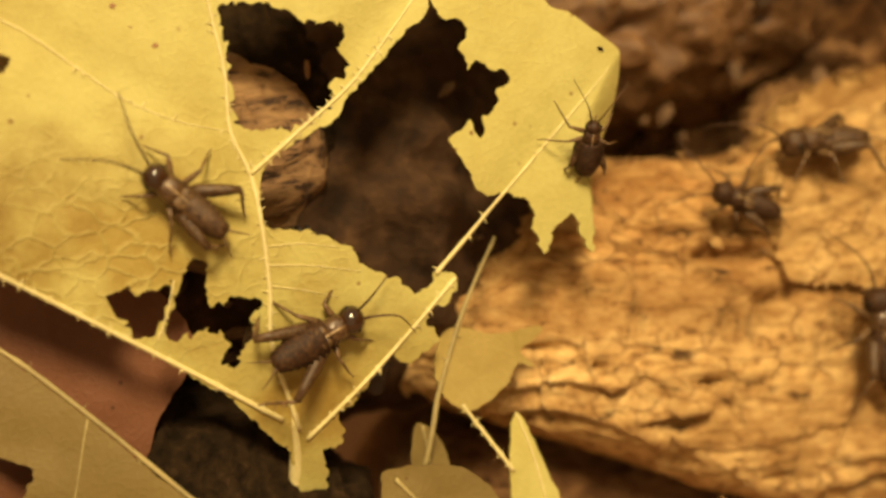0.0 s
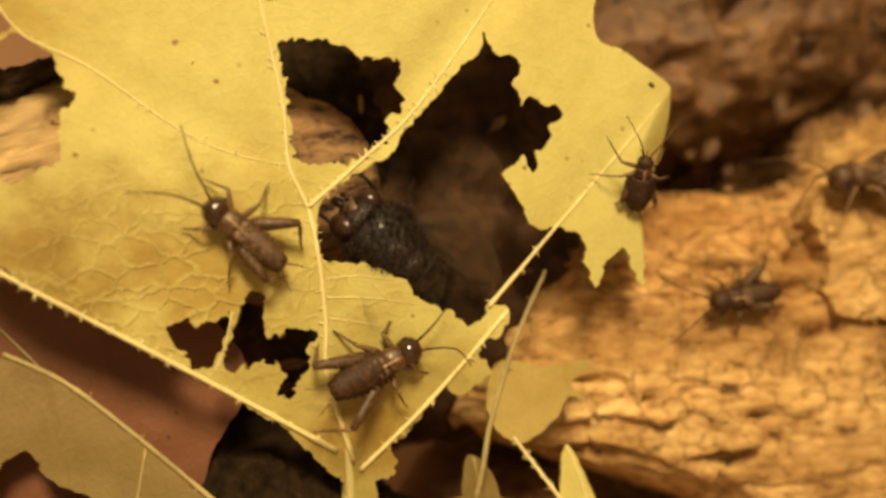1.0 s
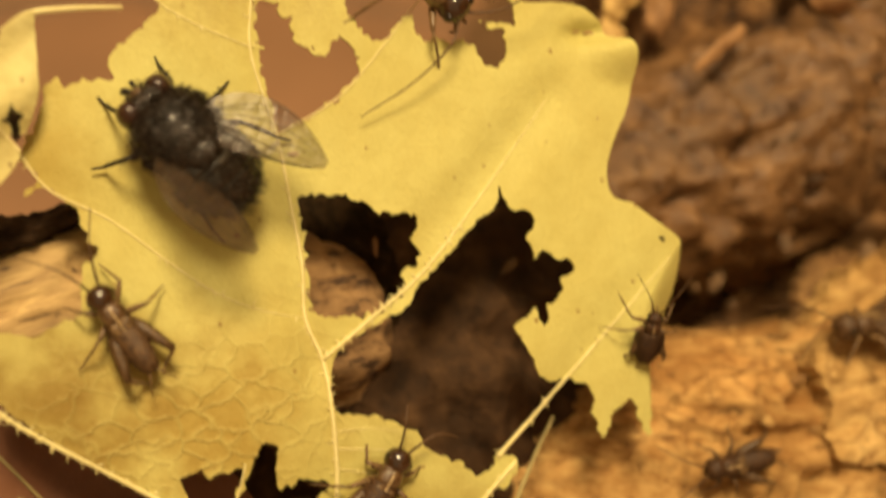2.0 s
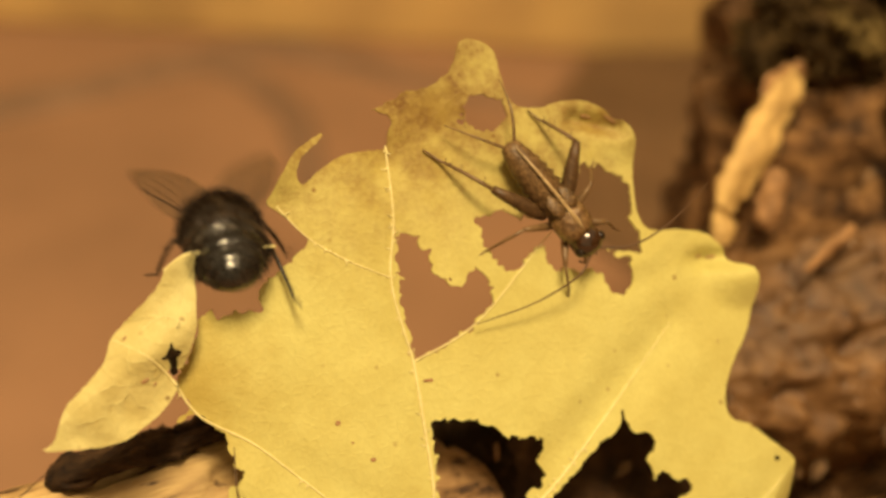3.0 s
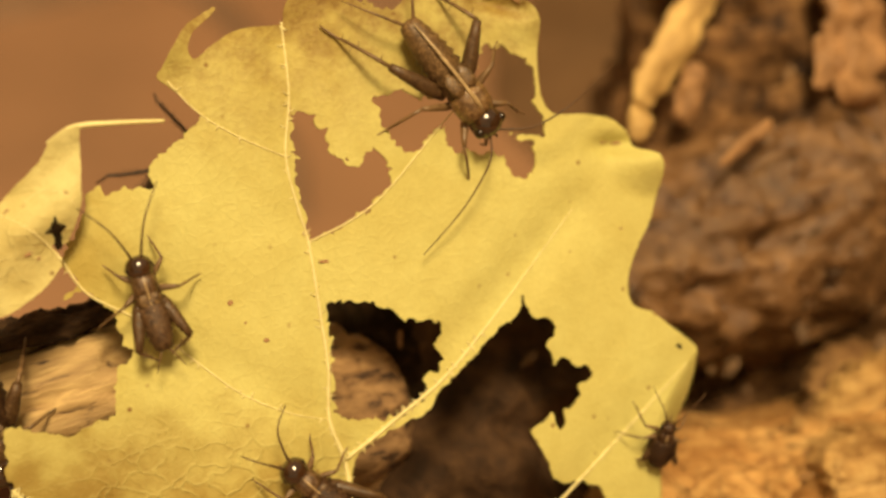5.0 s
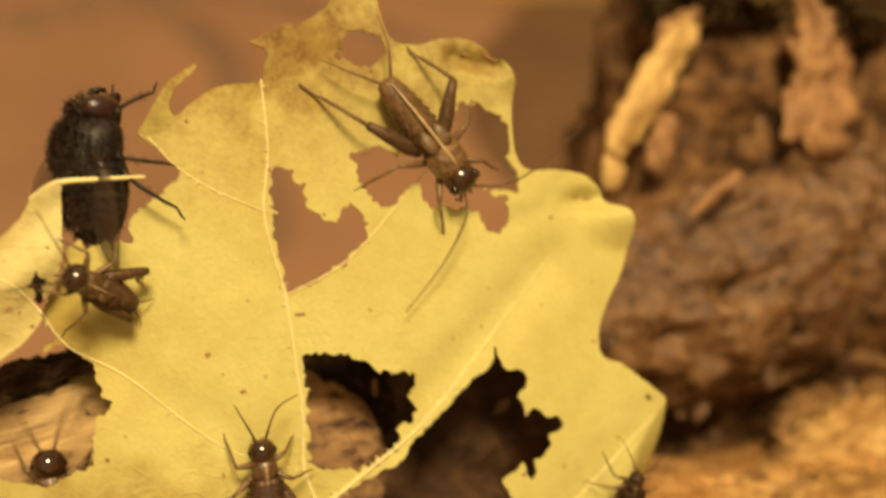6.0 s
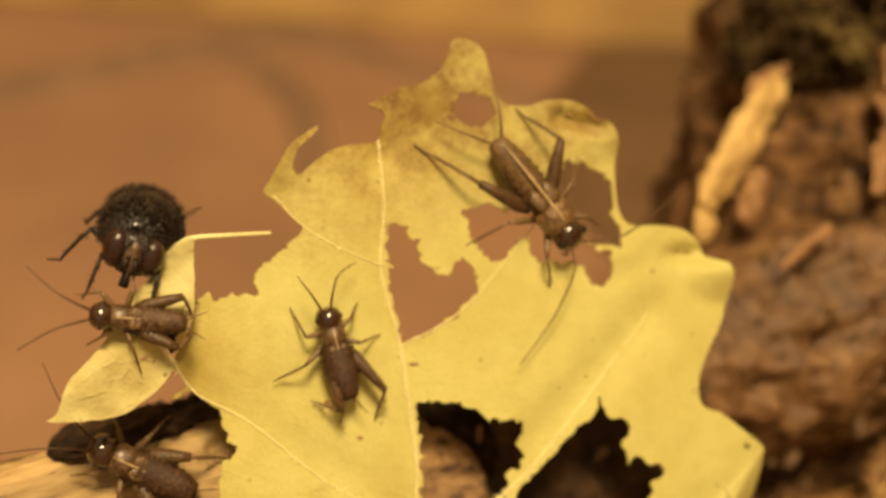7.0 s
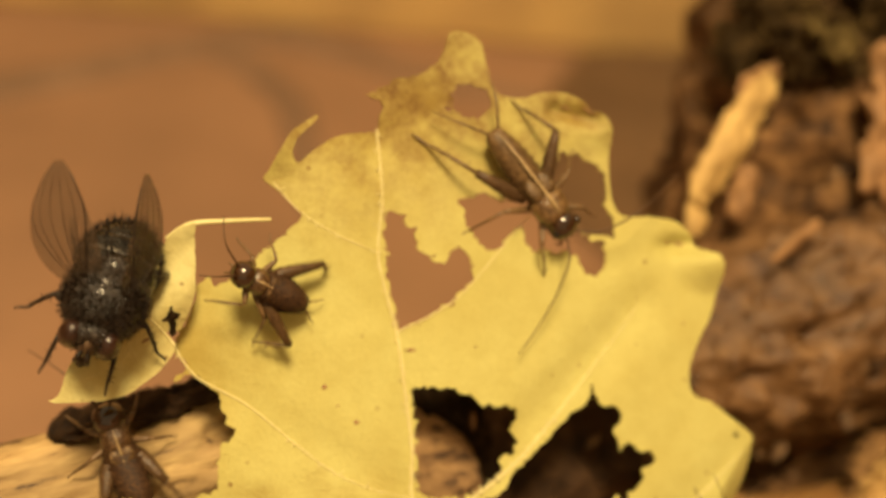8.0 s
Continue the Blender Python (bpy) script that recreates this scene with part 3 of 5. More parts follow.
def leaf_bend(u, v):
    """How far the blade stands out of its plane, in millimetres."""
    w = 0.25 * math.sin(u * 0.16 + 0.4) + 0.14 * math.sin(v * 0.21 + u * 0.07)
    w += 0.13 * noise.noise(Vector((u * 0.25, v * 0.25, 1.3)))
    for a, b, deep in (((-0.4, 14.0), (0.0, -26.0), 0.40), ((0.4, -14.4), (18.3, 0.2), 0.45), ((10.8, -22.6), (25.6, -11.7), 0.25), ((-0.3, -11.6), (-14.5, -1.4), 0.3)):
        d = to_line(u, v, a, b)
        w -= deep * math.exp(-(d / 1.7) ** 2)
    w -= 0.010 * max(0.0, -12.0 - v) ** 2
    # curled lobes and the pinched fold on the margin
    w += 1.3 * smooth_step(3.0, 0.0, math.hypot((u - 24.5) * 0.8, v - 3.0)) - 1.1 * smooth_step(19.0, 22.5, u) * math.exp(-(to_line(u, v, (19.5, 4.4), (24.0, 4.1)) / 0.7) ** 2)
    w += 0.9 * smooth_step(13.0, 17.0, u) * smooth_step(11.0, 14.0, v) - 0.7 * math.exp(-(to_line(u, v, (13.2, 15.0), (16.0, 14.0)) / 0.6) ** 2)
    w -= 0.75 * max(0.0, ((u - 26.4) * 3.1 + (v + 10.9) * -2.6) / 4.05) ** 1.2 * smooth_step(22.5, 24.5, u) * smooth_step(-10.0, -12.0, v)
    w += 1.0 * smooth_step(-5.0, -8.0, u) * smooth_step(11.0, 14.0, v)
    return w


def leaf_chew(u, v):
    """The margin is gnawed low and on one side, whole on the other."""
    return 0.03 + 0.24 * max(smooth_step(-2.0, -6.0, u) * smooth_step(10.5, 8.5, v), smooth_step(-16.0, -19.0, v), 0.5 * smooth_step(15.0, 17.0, v) * smooth_step(6.0, 4.0, u),
                             0.45 * smooth_step(19.5, 17.5, u) * smooth_step(-4.0, -7.0, v))


apex_margin = [(5.7, 21.0), (6.8, 21.0), (7.9, 20.2), (8.2, 18.5), (8.8, 16.5), (10.6, 16.0), (12.2, 16.3), (13.9, 16.2), (15.2, 15.4), (15.8, 14.7), (16.6, 14.4),
               (17.2, 13.1), (17.0, 11.4), (16.8, 9.4), (16.9, 7.8), (17.6, 6.8), (19.7, 6.6), (21.8, 6.1), (23.1, 4.9), (23.5, 3.9), (24.6, 3.3), (24.9, 1.7),
               (24.0, -1.0), (22.6, -3.2), (21.7, -5.3), (21.9, -7.0), (23.3, -7.7), (24.5, -8.8), (25.5, -9.7)]
side_margin = [(26.4, -10.6), (26.5, -11.3), (26.5, -12.4), (26.1, -14.2), (25.4, -15.9), (24.9, -17.0), (24, -18.4), (23.6, -19.4), (23.5, -21.4), (22.8, -20.4), (22.4, -23.7),
               (21.6, -21.8), (21, -20.8), (20.3, -21.2), (19.6, -21.5), (18.7, -23.2), (18.5, -22), (18, -21.2), (18.5, -20.4), (18, -19.4), (17.1, -18.7)]
great_bite = [(14.8, -18.3), (14.3, -16.8), (13.9, -15.6), (13.3, -14.5), (14.3, -14.1), (15.05, -13.5), (15.1, -14.1), (15.5, -14.9), (15.9, -14.3), (15.9, -13.4),
              (16.4, -13.5), (17.2, -12.6), (17.1, -11.9), (17.9, -11.8), (18.35, -11.2), (17.8, -10.5), (17.2, -10.6), (16.4, -9.9), (15.95, -9.8), (15.4, -10.6), (15.6, -9.6),
              (15.1, -8.9), (15.8, -8.2), (15.7, -7.2), (14.4, -6.8), (14.0, -5.9), (13.8, -5.2), (13.3, -6.4), (11.8, -7.3), (10.6, -8.2), (8.8, -9.6), (7.2, -10.8), (6.0, -12.1), (4.1, -12.7),
              (1.6, -13.9), (0.8, -15), (0.5, -17.4)]
lower_flap = [(0.9, -17.9), (3, -18.6), (5.5, -20), (6.4, -21.7), (8.1, -22.6), (9.5, -23.9), (10.7, -23.4), (10.9, -22.7), (12.3, -23.4), (11.6, -24.8),
              (10.2, -24.9), (10, -26), (10.5, -26.9), (10.2, -27.5), (8.3, -28.3), (7.2, -27.5), (5.4, -29), (4.5, -30), (3.3, -30.7), (3.5, -32.4),
              (2.1, -33), (2.2, -34.7), (1.6, -36.3), (-0.1, -35.8), (0.3, -34.1), (-0.4, -31.9), (-1.4, -30.7), (-2.9, -28.4)]
low_margin = [(-3.5, -27.7), (-6.7, -24.8), (-9.7, -22.1), (-12.7, -19.5), (-15.5, -17.2), (-18.3, -14.4), (-19.5, -13), (-20.6, -11.7), (-20.2, -10.8), (-20.4, -9.7),
              (-20.0, -8.9), (-18.5, -9.3), (-16.5, -10.0), (-15.6, -9.6), (-13.8, -9.2), (-13.4, -8.0), (-13.3, -6.3), (-12.2, -5.8), (-12.4, -4.7), (-13.0, -3.2), (-13.4, -2.1)]
torn_margin = [(-14.7, -1.1), (-15.9, -1.5), (-14.9, -0.6), (-15.7, 1.0), (-14.4, 2.9), (-13.7, 4.5), (-12.9, 5.4), (-12.8, 4.7), (-11.6, 4.7), (-9.6, 4.8), (-9.7, 5.9),
               (-8.4, 7.0), (-6.3, 8.9), (-7.9, 10.9), (-8.6, 11.6), (-8.2, 12.2), (-7.4, 13.4), (-6.4, 14.7), (-4.6, 15.7), (-4.6, 15.4), (-5.9, 14.4), (-6.4, 13.6),
               (-6.5, 13.0), (-6.1, 12.5), (-5.0, 13.3), (-3.4, 14.1), (-1.9, 14.3), (-0.3, 14.4), (-0.1, 15.2), (0.3, 16.0), (-0.0, 16.6), (-1.0, 17.0), (0.0, 17.2),
               (1.3, 17.9), (2.9, 18.1), (4.6, 19.0), (5.1, 19.9)]
heart_hole = [(-0.2, 8.7), (0.8, 8.6), (1.1, 7.6), (1.9, 7.3), (1.8, 6.0), (2.7, 5.2), (3.8, 4.9), (4.3, 5.6), (5.1, 5.4), (5.6, 3.4), (4.2, 2.1), (2.1, 0.9), (-0.1, 0.2),
              (-0.4, 1.3), (-0.6, 3.5), (-0.6, 6.1)]
upper_hole = [(5.1, 8.4), (5.4, 9.2), (7.2, 9.4), (8.7, 8.8), (10.4, 9.4), (12.0, 10.5), (13.2, 11.7), (15.3, 11.3), (16.5, 9.8), (16.5, 7.9), (17.0, 5.7), (15.9, 5.3),
              (14.3, 5.8), (14.8, 5.3), (15.9, 5.0), (15.3, 2.5), (14.0, 3.0), (13.3, 4.4), (11.4, 4.6), (10.0, 5.2), (9.2, 6.6), (7.2, 5.0), (5.6, 6.7)]
apex_hole = [(5.0, 16.3), (6.3, 17.3), (7.7, 17.2), (8.1, 16.0), (7.8, 14.8), (6.4, 14.8), (4.8, 15.3)]
middle_hole = [(0.3, -5.3), (0.7, -3.9), (2.5, -4.0), (4.1, -4.7), (6.1, -6.1), (7.1, -5.8), (8.0, -6.5), (7.8, -7.3), (7.3, -7.7), (7.8, -8.9), (7.4, -9.6), (6.5, -9.8),
               (6.3, -10.9), (4.5, -12.2), (2.7, -12.1), (0.6, -11.7), (0.1, -10.6), (0.2, -8.1)]
small_bite = [(-8.2, -19.6), (-7.7, -20.4), (-7.3, -20.1), (-5.7, -20), (-6.1, -21.5), (-7.2, -23), (-8.3, -22.9), (-8.6, -22), (-9.6, -20.8), (-9.4, -20)]
branched_bite = [(-4.2, -18.8), (-3.3, -19.1), (-3.5, -20.2), (-3.5, -21.7), (-2.3, -21.5), (-0.5, -22.1), (-0.8, -22.9), (-1.2, -23.2), (-1, -24.3), (-1.8, -24.9), (-2.6, -26),
                 (-3.4, -25.6), (-3.1, -24.2), (-4, -23.5), (-6.1, -23.6), (-7, -23.3), (-6, -21.8), (-5.3, -20.1)]

leaf = empty("leaf", LEAF, "large yellow dried oak leaf, gnawed full of ragged holes", "leaf")
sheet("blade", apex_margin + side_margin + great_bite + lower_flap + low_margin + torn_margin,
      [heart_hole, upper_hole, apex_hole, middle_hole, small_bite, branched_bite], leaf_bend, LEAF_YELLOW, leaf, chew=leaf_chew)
vein("midrib", [(-0.3, 14.5), (-0.4, 9.8), (-1.1, 5.8), (-0.7, 2.4), (-0.3, 0.1), (-0.1, -4.5), (0.0, -8.1), (-0.3, -11.6), (0.4, -14.5), (0.4, -17.5), (0.2, -21.7), (-0.2, -25.3), (0.7, -31.1)],
     (0.07, 0.18), leaf_bend, leaf, hairs=90, label="pale raised midrib", seed=2)
for k, (points, radii, hairs) in enumerate((
        ([(-0.3, 0.1), (4.2, 2.1), (9.2, 6.6), (11.5, 8.6)], (0.07, 0.03), 0),
        ([(0.4, -14.4), (4.2, -12.1), (7.6, -10.0), (11.0, -7.0), (14.4, -3.7), (18.3, 0.2)], (0.16, 0.03), 110),
        ([(1.1, -31.8), (5.4, -28.8), (12.3, -23.4)], (0.16, 0.13), 66),
        ([(11, -22.9), (14.4, -20.2), (17.2, -18.1), (22.8, -13.9), (25.6, -11.7)], (0.16, 0.03), 8),
        ([(-0.3, -30.1), (-6.6, -24.7), (-12.7, -19.6), (-18.2, -15), (-20.3, -12.6)], (0.19, 0.11), 130),
        ([(-0.3, -11.6), (-3.1, -10.6), (-5.9, -8.9), (-8.5, -6.4), (-11.3, -3.6), (-14.4, -1.4), (-15.7, 0.9)], (0.035, 0.09), 10),
        ([(-1.1, 5.8), (-3.9, 7.3), (-6.3, 9.1), (-8.0, 11.3)], (0.05, 0.05), 6),
        ([(-5.5, -19.9), (-6.2, -21.7), (-7.1, -23.3)], (0.07, 0.06), 3),
        ([(0.2, -19.0), (2.5, -19.2), (4.8, -19.9)], (0.045, 0.02), 0),
        ([(0.15, -20.1), (3.0, -20.7), (6.0, -21.7)], (0.05, 0.02), 0),
        ([(0.1, -21.4), (2.2, -22.1), (4.3, -23.0)], (0.045, 0.02), 0))):
    vein("side_vein", points, radii, leaf_bend, leaf, hairs=hairs, torn=0.6 if hairs == 110 else 1.0, label="pale side vein with torn fibres" if hairs > 8 else "", seed=10 + k)
stalk = [(0.2, -27.0, leaf_bend(0.2, -27.0) - 0.3), (0.4, -31.0, leaf_bend(0.4, -31.0) - 0.35), (0.2, -34.4, -5.6), (-0.8, -39.0, -8.5), (-2.4, -45.0, -14.0)]
part("petiole", tube([Vector(p) * MM for p in spline(stalk, 8)], (0.25 * MM, 0.8 * MM), 12), VEIN, leaf, "ochre leaf stalk")


def curl_bend(u, v):
    """The rolled lobe: bowed across the line from its tip."""
    ax, ay = 0.70, 0.714
    across = -(u + 18.8) * ay + (v - 3.2) * ax
    return 1.9 - 0.06 * (across + 0.6) ** 2 + 0.45 * noise.noise(Vector((u * 0.5, v * 0.5, 7.0))) + 0.22 * math.sin(across * 1.9 + u * 0.5) + 0.05 * noise.noise(Vector((u * 1.4, v * 1.4, 2.0)))


sheet("curled_lobe", [(-13.8, 8.9), (-15.4, 8.2), (-16.3, 6.9), (-19.1, 4.5), (-19.8, 3.0), (-21.3, 1.5), (-22.4, 0.5), (-23.3, -1.4), (-23.9, -1.8), (-20.1, -2.1), (-18.0, -1.4),
                             (-16.3, -0.1), (-15.7, 0.9), (-16.2, 1.9), (-15.2, 2.0), (-14.2, 4.0), (-14.0, 5.3), (-13.8, 8.0)],
             [], curl_bend, LEAF_PALE, leaf, "pale rolled lobe of the leaf", chew=lambda u, v: 0.05, hole_chew=0.15)
vein("side_vein", [(-15.7, 0.9), (-16.6, 2.2), (-17.6, 3.2), (-19.2, 4.2)], (0.12, 0.03), curl_bend, leaf, lift=-0.01, seed=31)
vein("side_vein", [(-17.4, 4.6), (-16.2, 5.2), (-15.0, 4.8), (-14.4, 3.9)], (0.05, 0.03), curl_bend, leaf, lift=-0.01, seed=33)
# flat black star that paints the shade inside a hole through the lobe
sheet("painted_hole", [(-15.75, 3.75), (-15.6, 3.1), (-15.1, 2.95), (-15.5, 2.55), (-15.6, 1.7), (-16.0, 1.7), (-16.0, 2.5), (-16.5, 2.65), (-16.0, 3.05)], [], lambda u, v: curl_bend(u, v) + 0.05, BARK, leaf,
      "small black star-shaped patch painted as a shaded hole", step=0.09, thick=0.12, chew=lambda u, v: 0.12)
for u, v, wide, long, turn in ((-17.6, 1.5, 0.13, 0.3, 20), (-17.0, 1.2, 0.08, 0.14, 60), (-18.5, 4.2, 0.08, 0.2, 40)):
    part("blemish_crease_mark", egg(-long * MM, long * MM, wide * MM, 0.03 * MM, 0, 0, 7, 12), CHIP_RED, leaf, "small brown blemish or painted crease dark", pose(u * MM, v * MM, (curl_bend(u, v) + 0.01) * MM, 0, 0, turn))
part("torn_strand", tube([Vector(p) * MM for p in spline([(-15.6, 7.9, 1.5), (-14.0, 8.8, 1.6), (-11.5, 8.8, 1.9), (-8.6, 8.7, 1.4)], 8)], (0.24 * MM, 0.12 * MM), 8), VEIN, leaf, "bare torn strand of vein")


# ---- wood and litter behind the leaf ----
def log_thing(name, bm, material, m, label, category, group=""):
    return tagged(part(name, bm, material, None, label, m), category=category, group=group)


def flake_meshes(material, count=6):
    """Irregular flat crumbs, one millimetre across."""
    out, rnd = [], random.Random(77)
    for _ in range(count):
        bm = bmesh.new()
        bmesh.ops.create_icosphere(bm, subdivisions=1, radius=0.5 * MM)
        for v in bm.verts:
            v.co = Vector((v.co.x * 1.25, v.co.y, v.co.z * 0.55)) * rnd.uniform(0.7, 1.25)
        out.append(mesh_from(bm, "flake", material, False))
    return out


def scatter(thing, meshes, count, half, radii, sizes, arc, seed, name="flake", square=1.0, start=None):
    """Crumbs as parts on a log's skin: half its length, its radii, and the arc (degrees from +y towards +z) that they lie on."""
    rnd = random.Random(seed)
    for _ in range(count):
        x, t = rnd.uniform(-half if start is None else start, half), radians(rnd.uniform(*arc))
        k = math.sqrt(max(0.05, 1 - (x / (half * 1.12)) ** 2)) if radii[2] else 1.0
        big = rnd.uniform(*sizes)
        ob = part(name, rnd.choice(meshes), None, thing)
        ob.matrix_basis = pose(x * MM, radii[0] * k * math.copysign(abs(math.cos(t)) ** square, math.cos(t)) * MM, radii[1] * k * abs(math.sin(t)) ** square * math.copysign(1, math.sin(t)) * MM, math.degrees(t) - 90 + rnd.uniform(-25, 25), rnd.uniform(-25, 25), rnd.uniform(-40, 40)) @ Matrix.Diagonal((big * rnd.uniform(0.9, 1.9), big, big, 1))


CRUMBS, FLAKES = flake_meshes(CRUMB), flake_meshes(FLAKE)
def log_profile(s):
    """The rotten log: a thin split end that widens to the full log."""
    return (float(np.interp(s, (0.0, 0.04, 0.144, 0.176, 0.245, 0.31, 0.41, 0.97, 1.0), (0.8, 2.4, 7.4, 9.5, 11.3, 12.8, 15.2, 17.5, 15.0))),
            float(np.interp(s, (0.0, 0.04, 0.14, 0.25, 0.97, 1.0), (0.6, 3.5, 7.2, 9.3, 9.5, 8.0))),
            float(np.interp(s, (0.0, 0.04, 0.144, 0.176, 0.245, 0.31, 0.5), (0.0, 0.5, 1.5, 2.2, 1.7, 0.5, 0.0))))


# rotted hollows, ledges and splits: along, across, half sizes, depth
hollows = [(-20.7, 6.0, 3.2, 0.5, 1.7), (-21.5, 8.0, 0.8, 1.6, 1.4), (-20.7, 0.6, 1.2, 0.5, 2.0), (-30.6, -2.3, 0.6, 0.5, 1.9), (-22.4, -3.4, 1.5, 0.45, 1.5), (-15.2, 1.4, 1.6, 0.4, 1.2),
           (-20.3, -5.8, 0.28, 1.0, 1.2), (-16.8, 3.7, 0.25, 1.2, 1.0), (-25.0, -8.4, 0.32, 1.3, 1.2), (-26.5, 7.0, 0.9, 0.4, 1.0), (-30.5, 3.0, 1.5, 0.4, 1.1), (-35.0, -0.8, 2.6, 0.45, 1.2)]
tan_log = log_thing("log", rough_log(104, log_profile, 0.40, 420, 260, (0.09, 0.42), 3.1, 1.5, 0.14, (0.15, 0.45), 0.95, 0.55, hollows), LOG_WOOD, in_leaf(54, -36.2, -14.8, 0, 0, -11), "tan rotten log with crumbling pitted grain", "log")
scatter(tan_log, CRUMBS, 130, 43, (14.6, 9.2, 0), (0.3, 0.9), (12, 140), 5, square=0.55, start=-24)
log_thing("log", rough_log(150, round_ends(13, 13, 0.05), 1.8, 120, 90, (0.05, 0.25), 9.4, 1.2), BROWN_WOOD, in_leaf(79, -63, -25, 0, 0, -14), "weathered brown log lying on the clay floor", "log")
lump = log_thing("bark_and_shadow_lump", rough_log(40, lambda s: (16 * math.sqrt(max(0.02, 1 - (2 * s - 1) ** 2)), 11 * math.sqrt(max(0.02, 1 - (2 * s - 1) ** 2))), 1.9, 100, 110, (0.2, 0.2), 5.0), DARK_BARK,
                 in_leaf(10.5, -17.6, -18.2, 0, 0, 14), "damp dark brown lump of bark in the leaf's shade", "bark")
scatter(lump, FLAKES, 26, 21, (15.6, 11.0, 1), (0.4, 1.2), (50, 150), 6)
# black lump added where the leaf's shadow darkens the ground below the stalk
log_thing("bark_and_shadow_lump", rough_log(22, lambda s: (8 * math.sqrt(max(0.02, 1 - (2 * s - 1) ** 2)), 9 * math.sqrt(max(0.02, 1 - (2 * s - 1) ** 2))), 1.6, 50, 60, (0.3, 0.3), 12.0), BARK,
          in_leaf(-4.0, -37, -13, 0, 0, -35), "black lump added for the leaf's shadow beneath the stalk", "bark")
stump = log_thing("stump", rough_log(92, lambda s: (25 * (0.72 + 0.28 * math.sin(0.3 + s * 2.8)), 9 + 11.5 * smooth_step(0.20, 0.38, s)), 3.0, 150, 160, (0.15, 0.15), 8.0, 2.0), SOIL_BARK,
                  in_leaf(60, 2, -32, 0, 0, 72), "crumbling brown stump with chips of wood", "stump")
scatter(stump, FLAKES, 280, 44, (24.2, 20.4, 0), (0.4, 1.7), (40, 190), 7)
knob = log_thing("bark_and_shadow_lump", rough_log(60, lambda s: (11.6 * math.sin(math.pi * (0.04 + 0.92 * s)) ** 0.5, 13 * math.sin(math.pi * (0.04 + 0.92 * s)) ** 0.6), 1.5, 150, 150, (0.17, 0.17), 15.0, 1.2, 0.5), KNOB_BARK,
                 in_leaf(50, -3.0, -23.5, 0, 0, 10), "smooth damp brown knob of bark below the stump", "bark")
scatter(knob, FLAKES, 120, 20, (11.6, 13.2, 1), (0.25, 0.9), (30, 115), 8)
# flat dark mound that stands in for the stump's shadow on the floor
shade_bm = rough_log(150, lambda s: (48 * math.sqrt(max(0.02, 1 - (2 * s - 1) ** 2)), 5 * math.sqrt(max(0.02, 1 - (2 * s - 1) ** 2))), 1.6, 80, 120, (0.06, 0.06), 21.0, 0.6)
log_thing("shade_patch", shade_bm, SHADE_BROWN, pose(0.047, 0.272, 0.0, 0, 0, 76), "low dark patch standing in for the stump's shadow on the floor", "soil")
stick = empty("stick", in_leaf(-27, -9.8, -8.8, 0, 0, 9), "split pale stick with dark bark along its top", "stick")
part("wood", rough_log(38, round_ends(4.9, 4.6, 0.06), 0.7, 90, 80, (0.09, 0.6), 2.0, 0.9), PALE_WOOD, stick, "pale split wood")
part("bark", rough_log(17, round_ends(1.0, 4.0, 0.14), 0.9, 110, 60, (0.35, 0.8), 6.0), BARK_BROWN, stick, "dark brown ragged bark", pose(11.6 * MM, 4.6 * MM, 0.6 * MM))
part("bark", rough_log(5.5, round_ends(0.8, 3.6, 0.2), 0.6, 40, 50, (0.5, 0.8), 6.5), BARK_BROWN, stick, "dark brown ragged bark", pose(19.2 * MM, 2.9 * MM, 0.4 * MM, 0, 0, -58))
stub = empty("branch_stub", in_leaf(-0.8, -12.8, -8.6), "brown broken branch stub with black bark", "branch")


def swelling(a, b):
    """An oval profile."""
    return lambda s: (a * math.sqrt(max(0.01, 1 - (2 * s - 1) ** 2)), b * math.sqrt(max(0.01, 1 - (2 * s - 1) ** 2)) ** 0.6)


part("wood", rough_log(16.0, swelling(7.3, 3.8), 0.4, 100, 110, (0.3, 0.5), 14.0, 0.8), BROWN_TIMBER, stub, "brown cross-cracked wood")
part("bark", rough_log(20.4, swelling(9.4, 3.6), 0.8, 90, 90, (0.5, 0.6), 16.0), BARK, stub, "black bark", pose(0.9 * MM, 2.4 * MM, -3.0 * MM))


# ---- other leaves ----
def small_leaf(u, v, n, outline, material, label, veins, lean=(0, 0, 0), chew=0.12, holes=(), stalk_material=None):
    thing = empty("leaf", in_leaf(u, v, n, *lean), label, "leaf", "leaf litter")

    def bow(a, b):
        return 0.03 * a * a * (0.4 if abs(a) > 3 else 1) - 0.008 * b * b + 0.3 * noise.noise(Vector((a * 0.3, b * 0.3, u)))
    sheet("blade", outline, list(holes), bow, material, thing, step=0.3, chew=lambda a, b: chew)
    for k, (points, radii, hairs) in enumerate(veins):
        vein("side_vein" if k else "midrib", points, radii, bow, thing, stalk_material or OLIVE_STALK, hairs=hairs, seed=int(40 + k + abs(u)))
    return thing


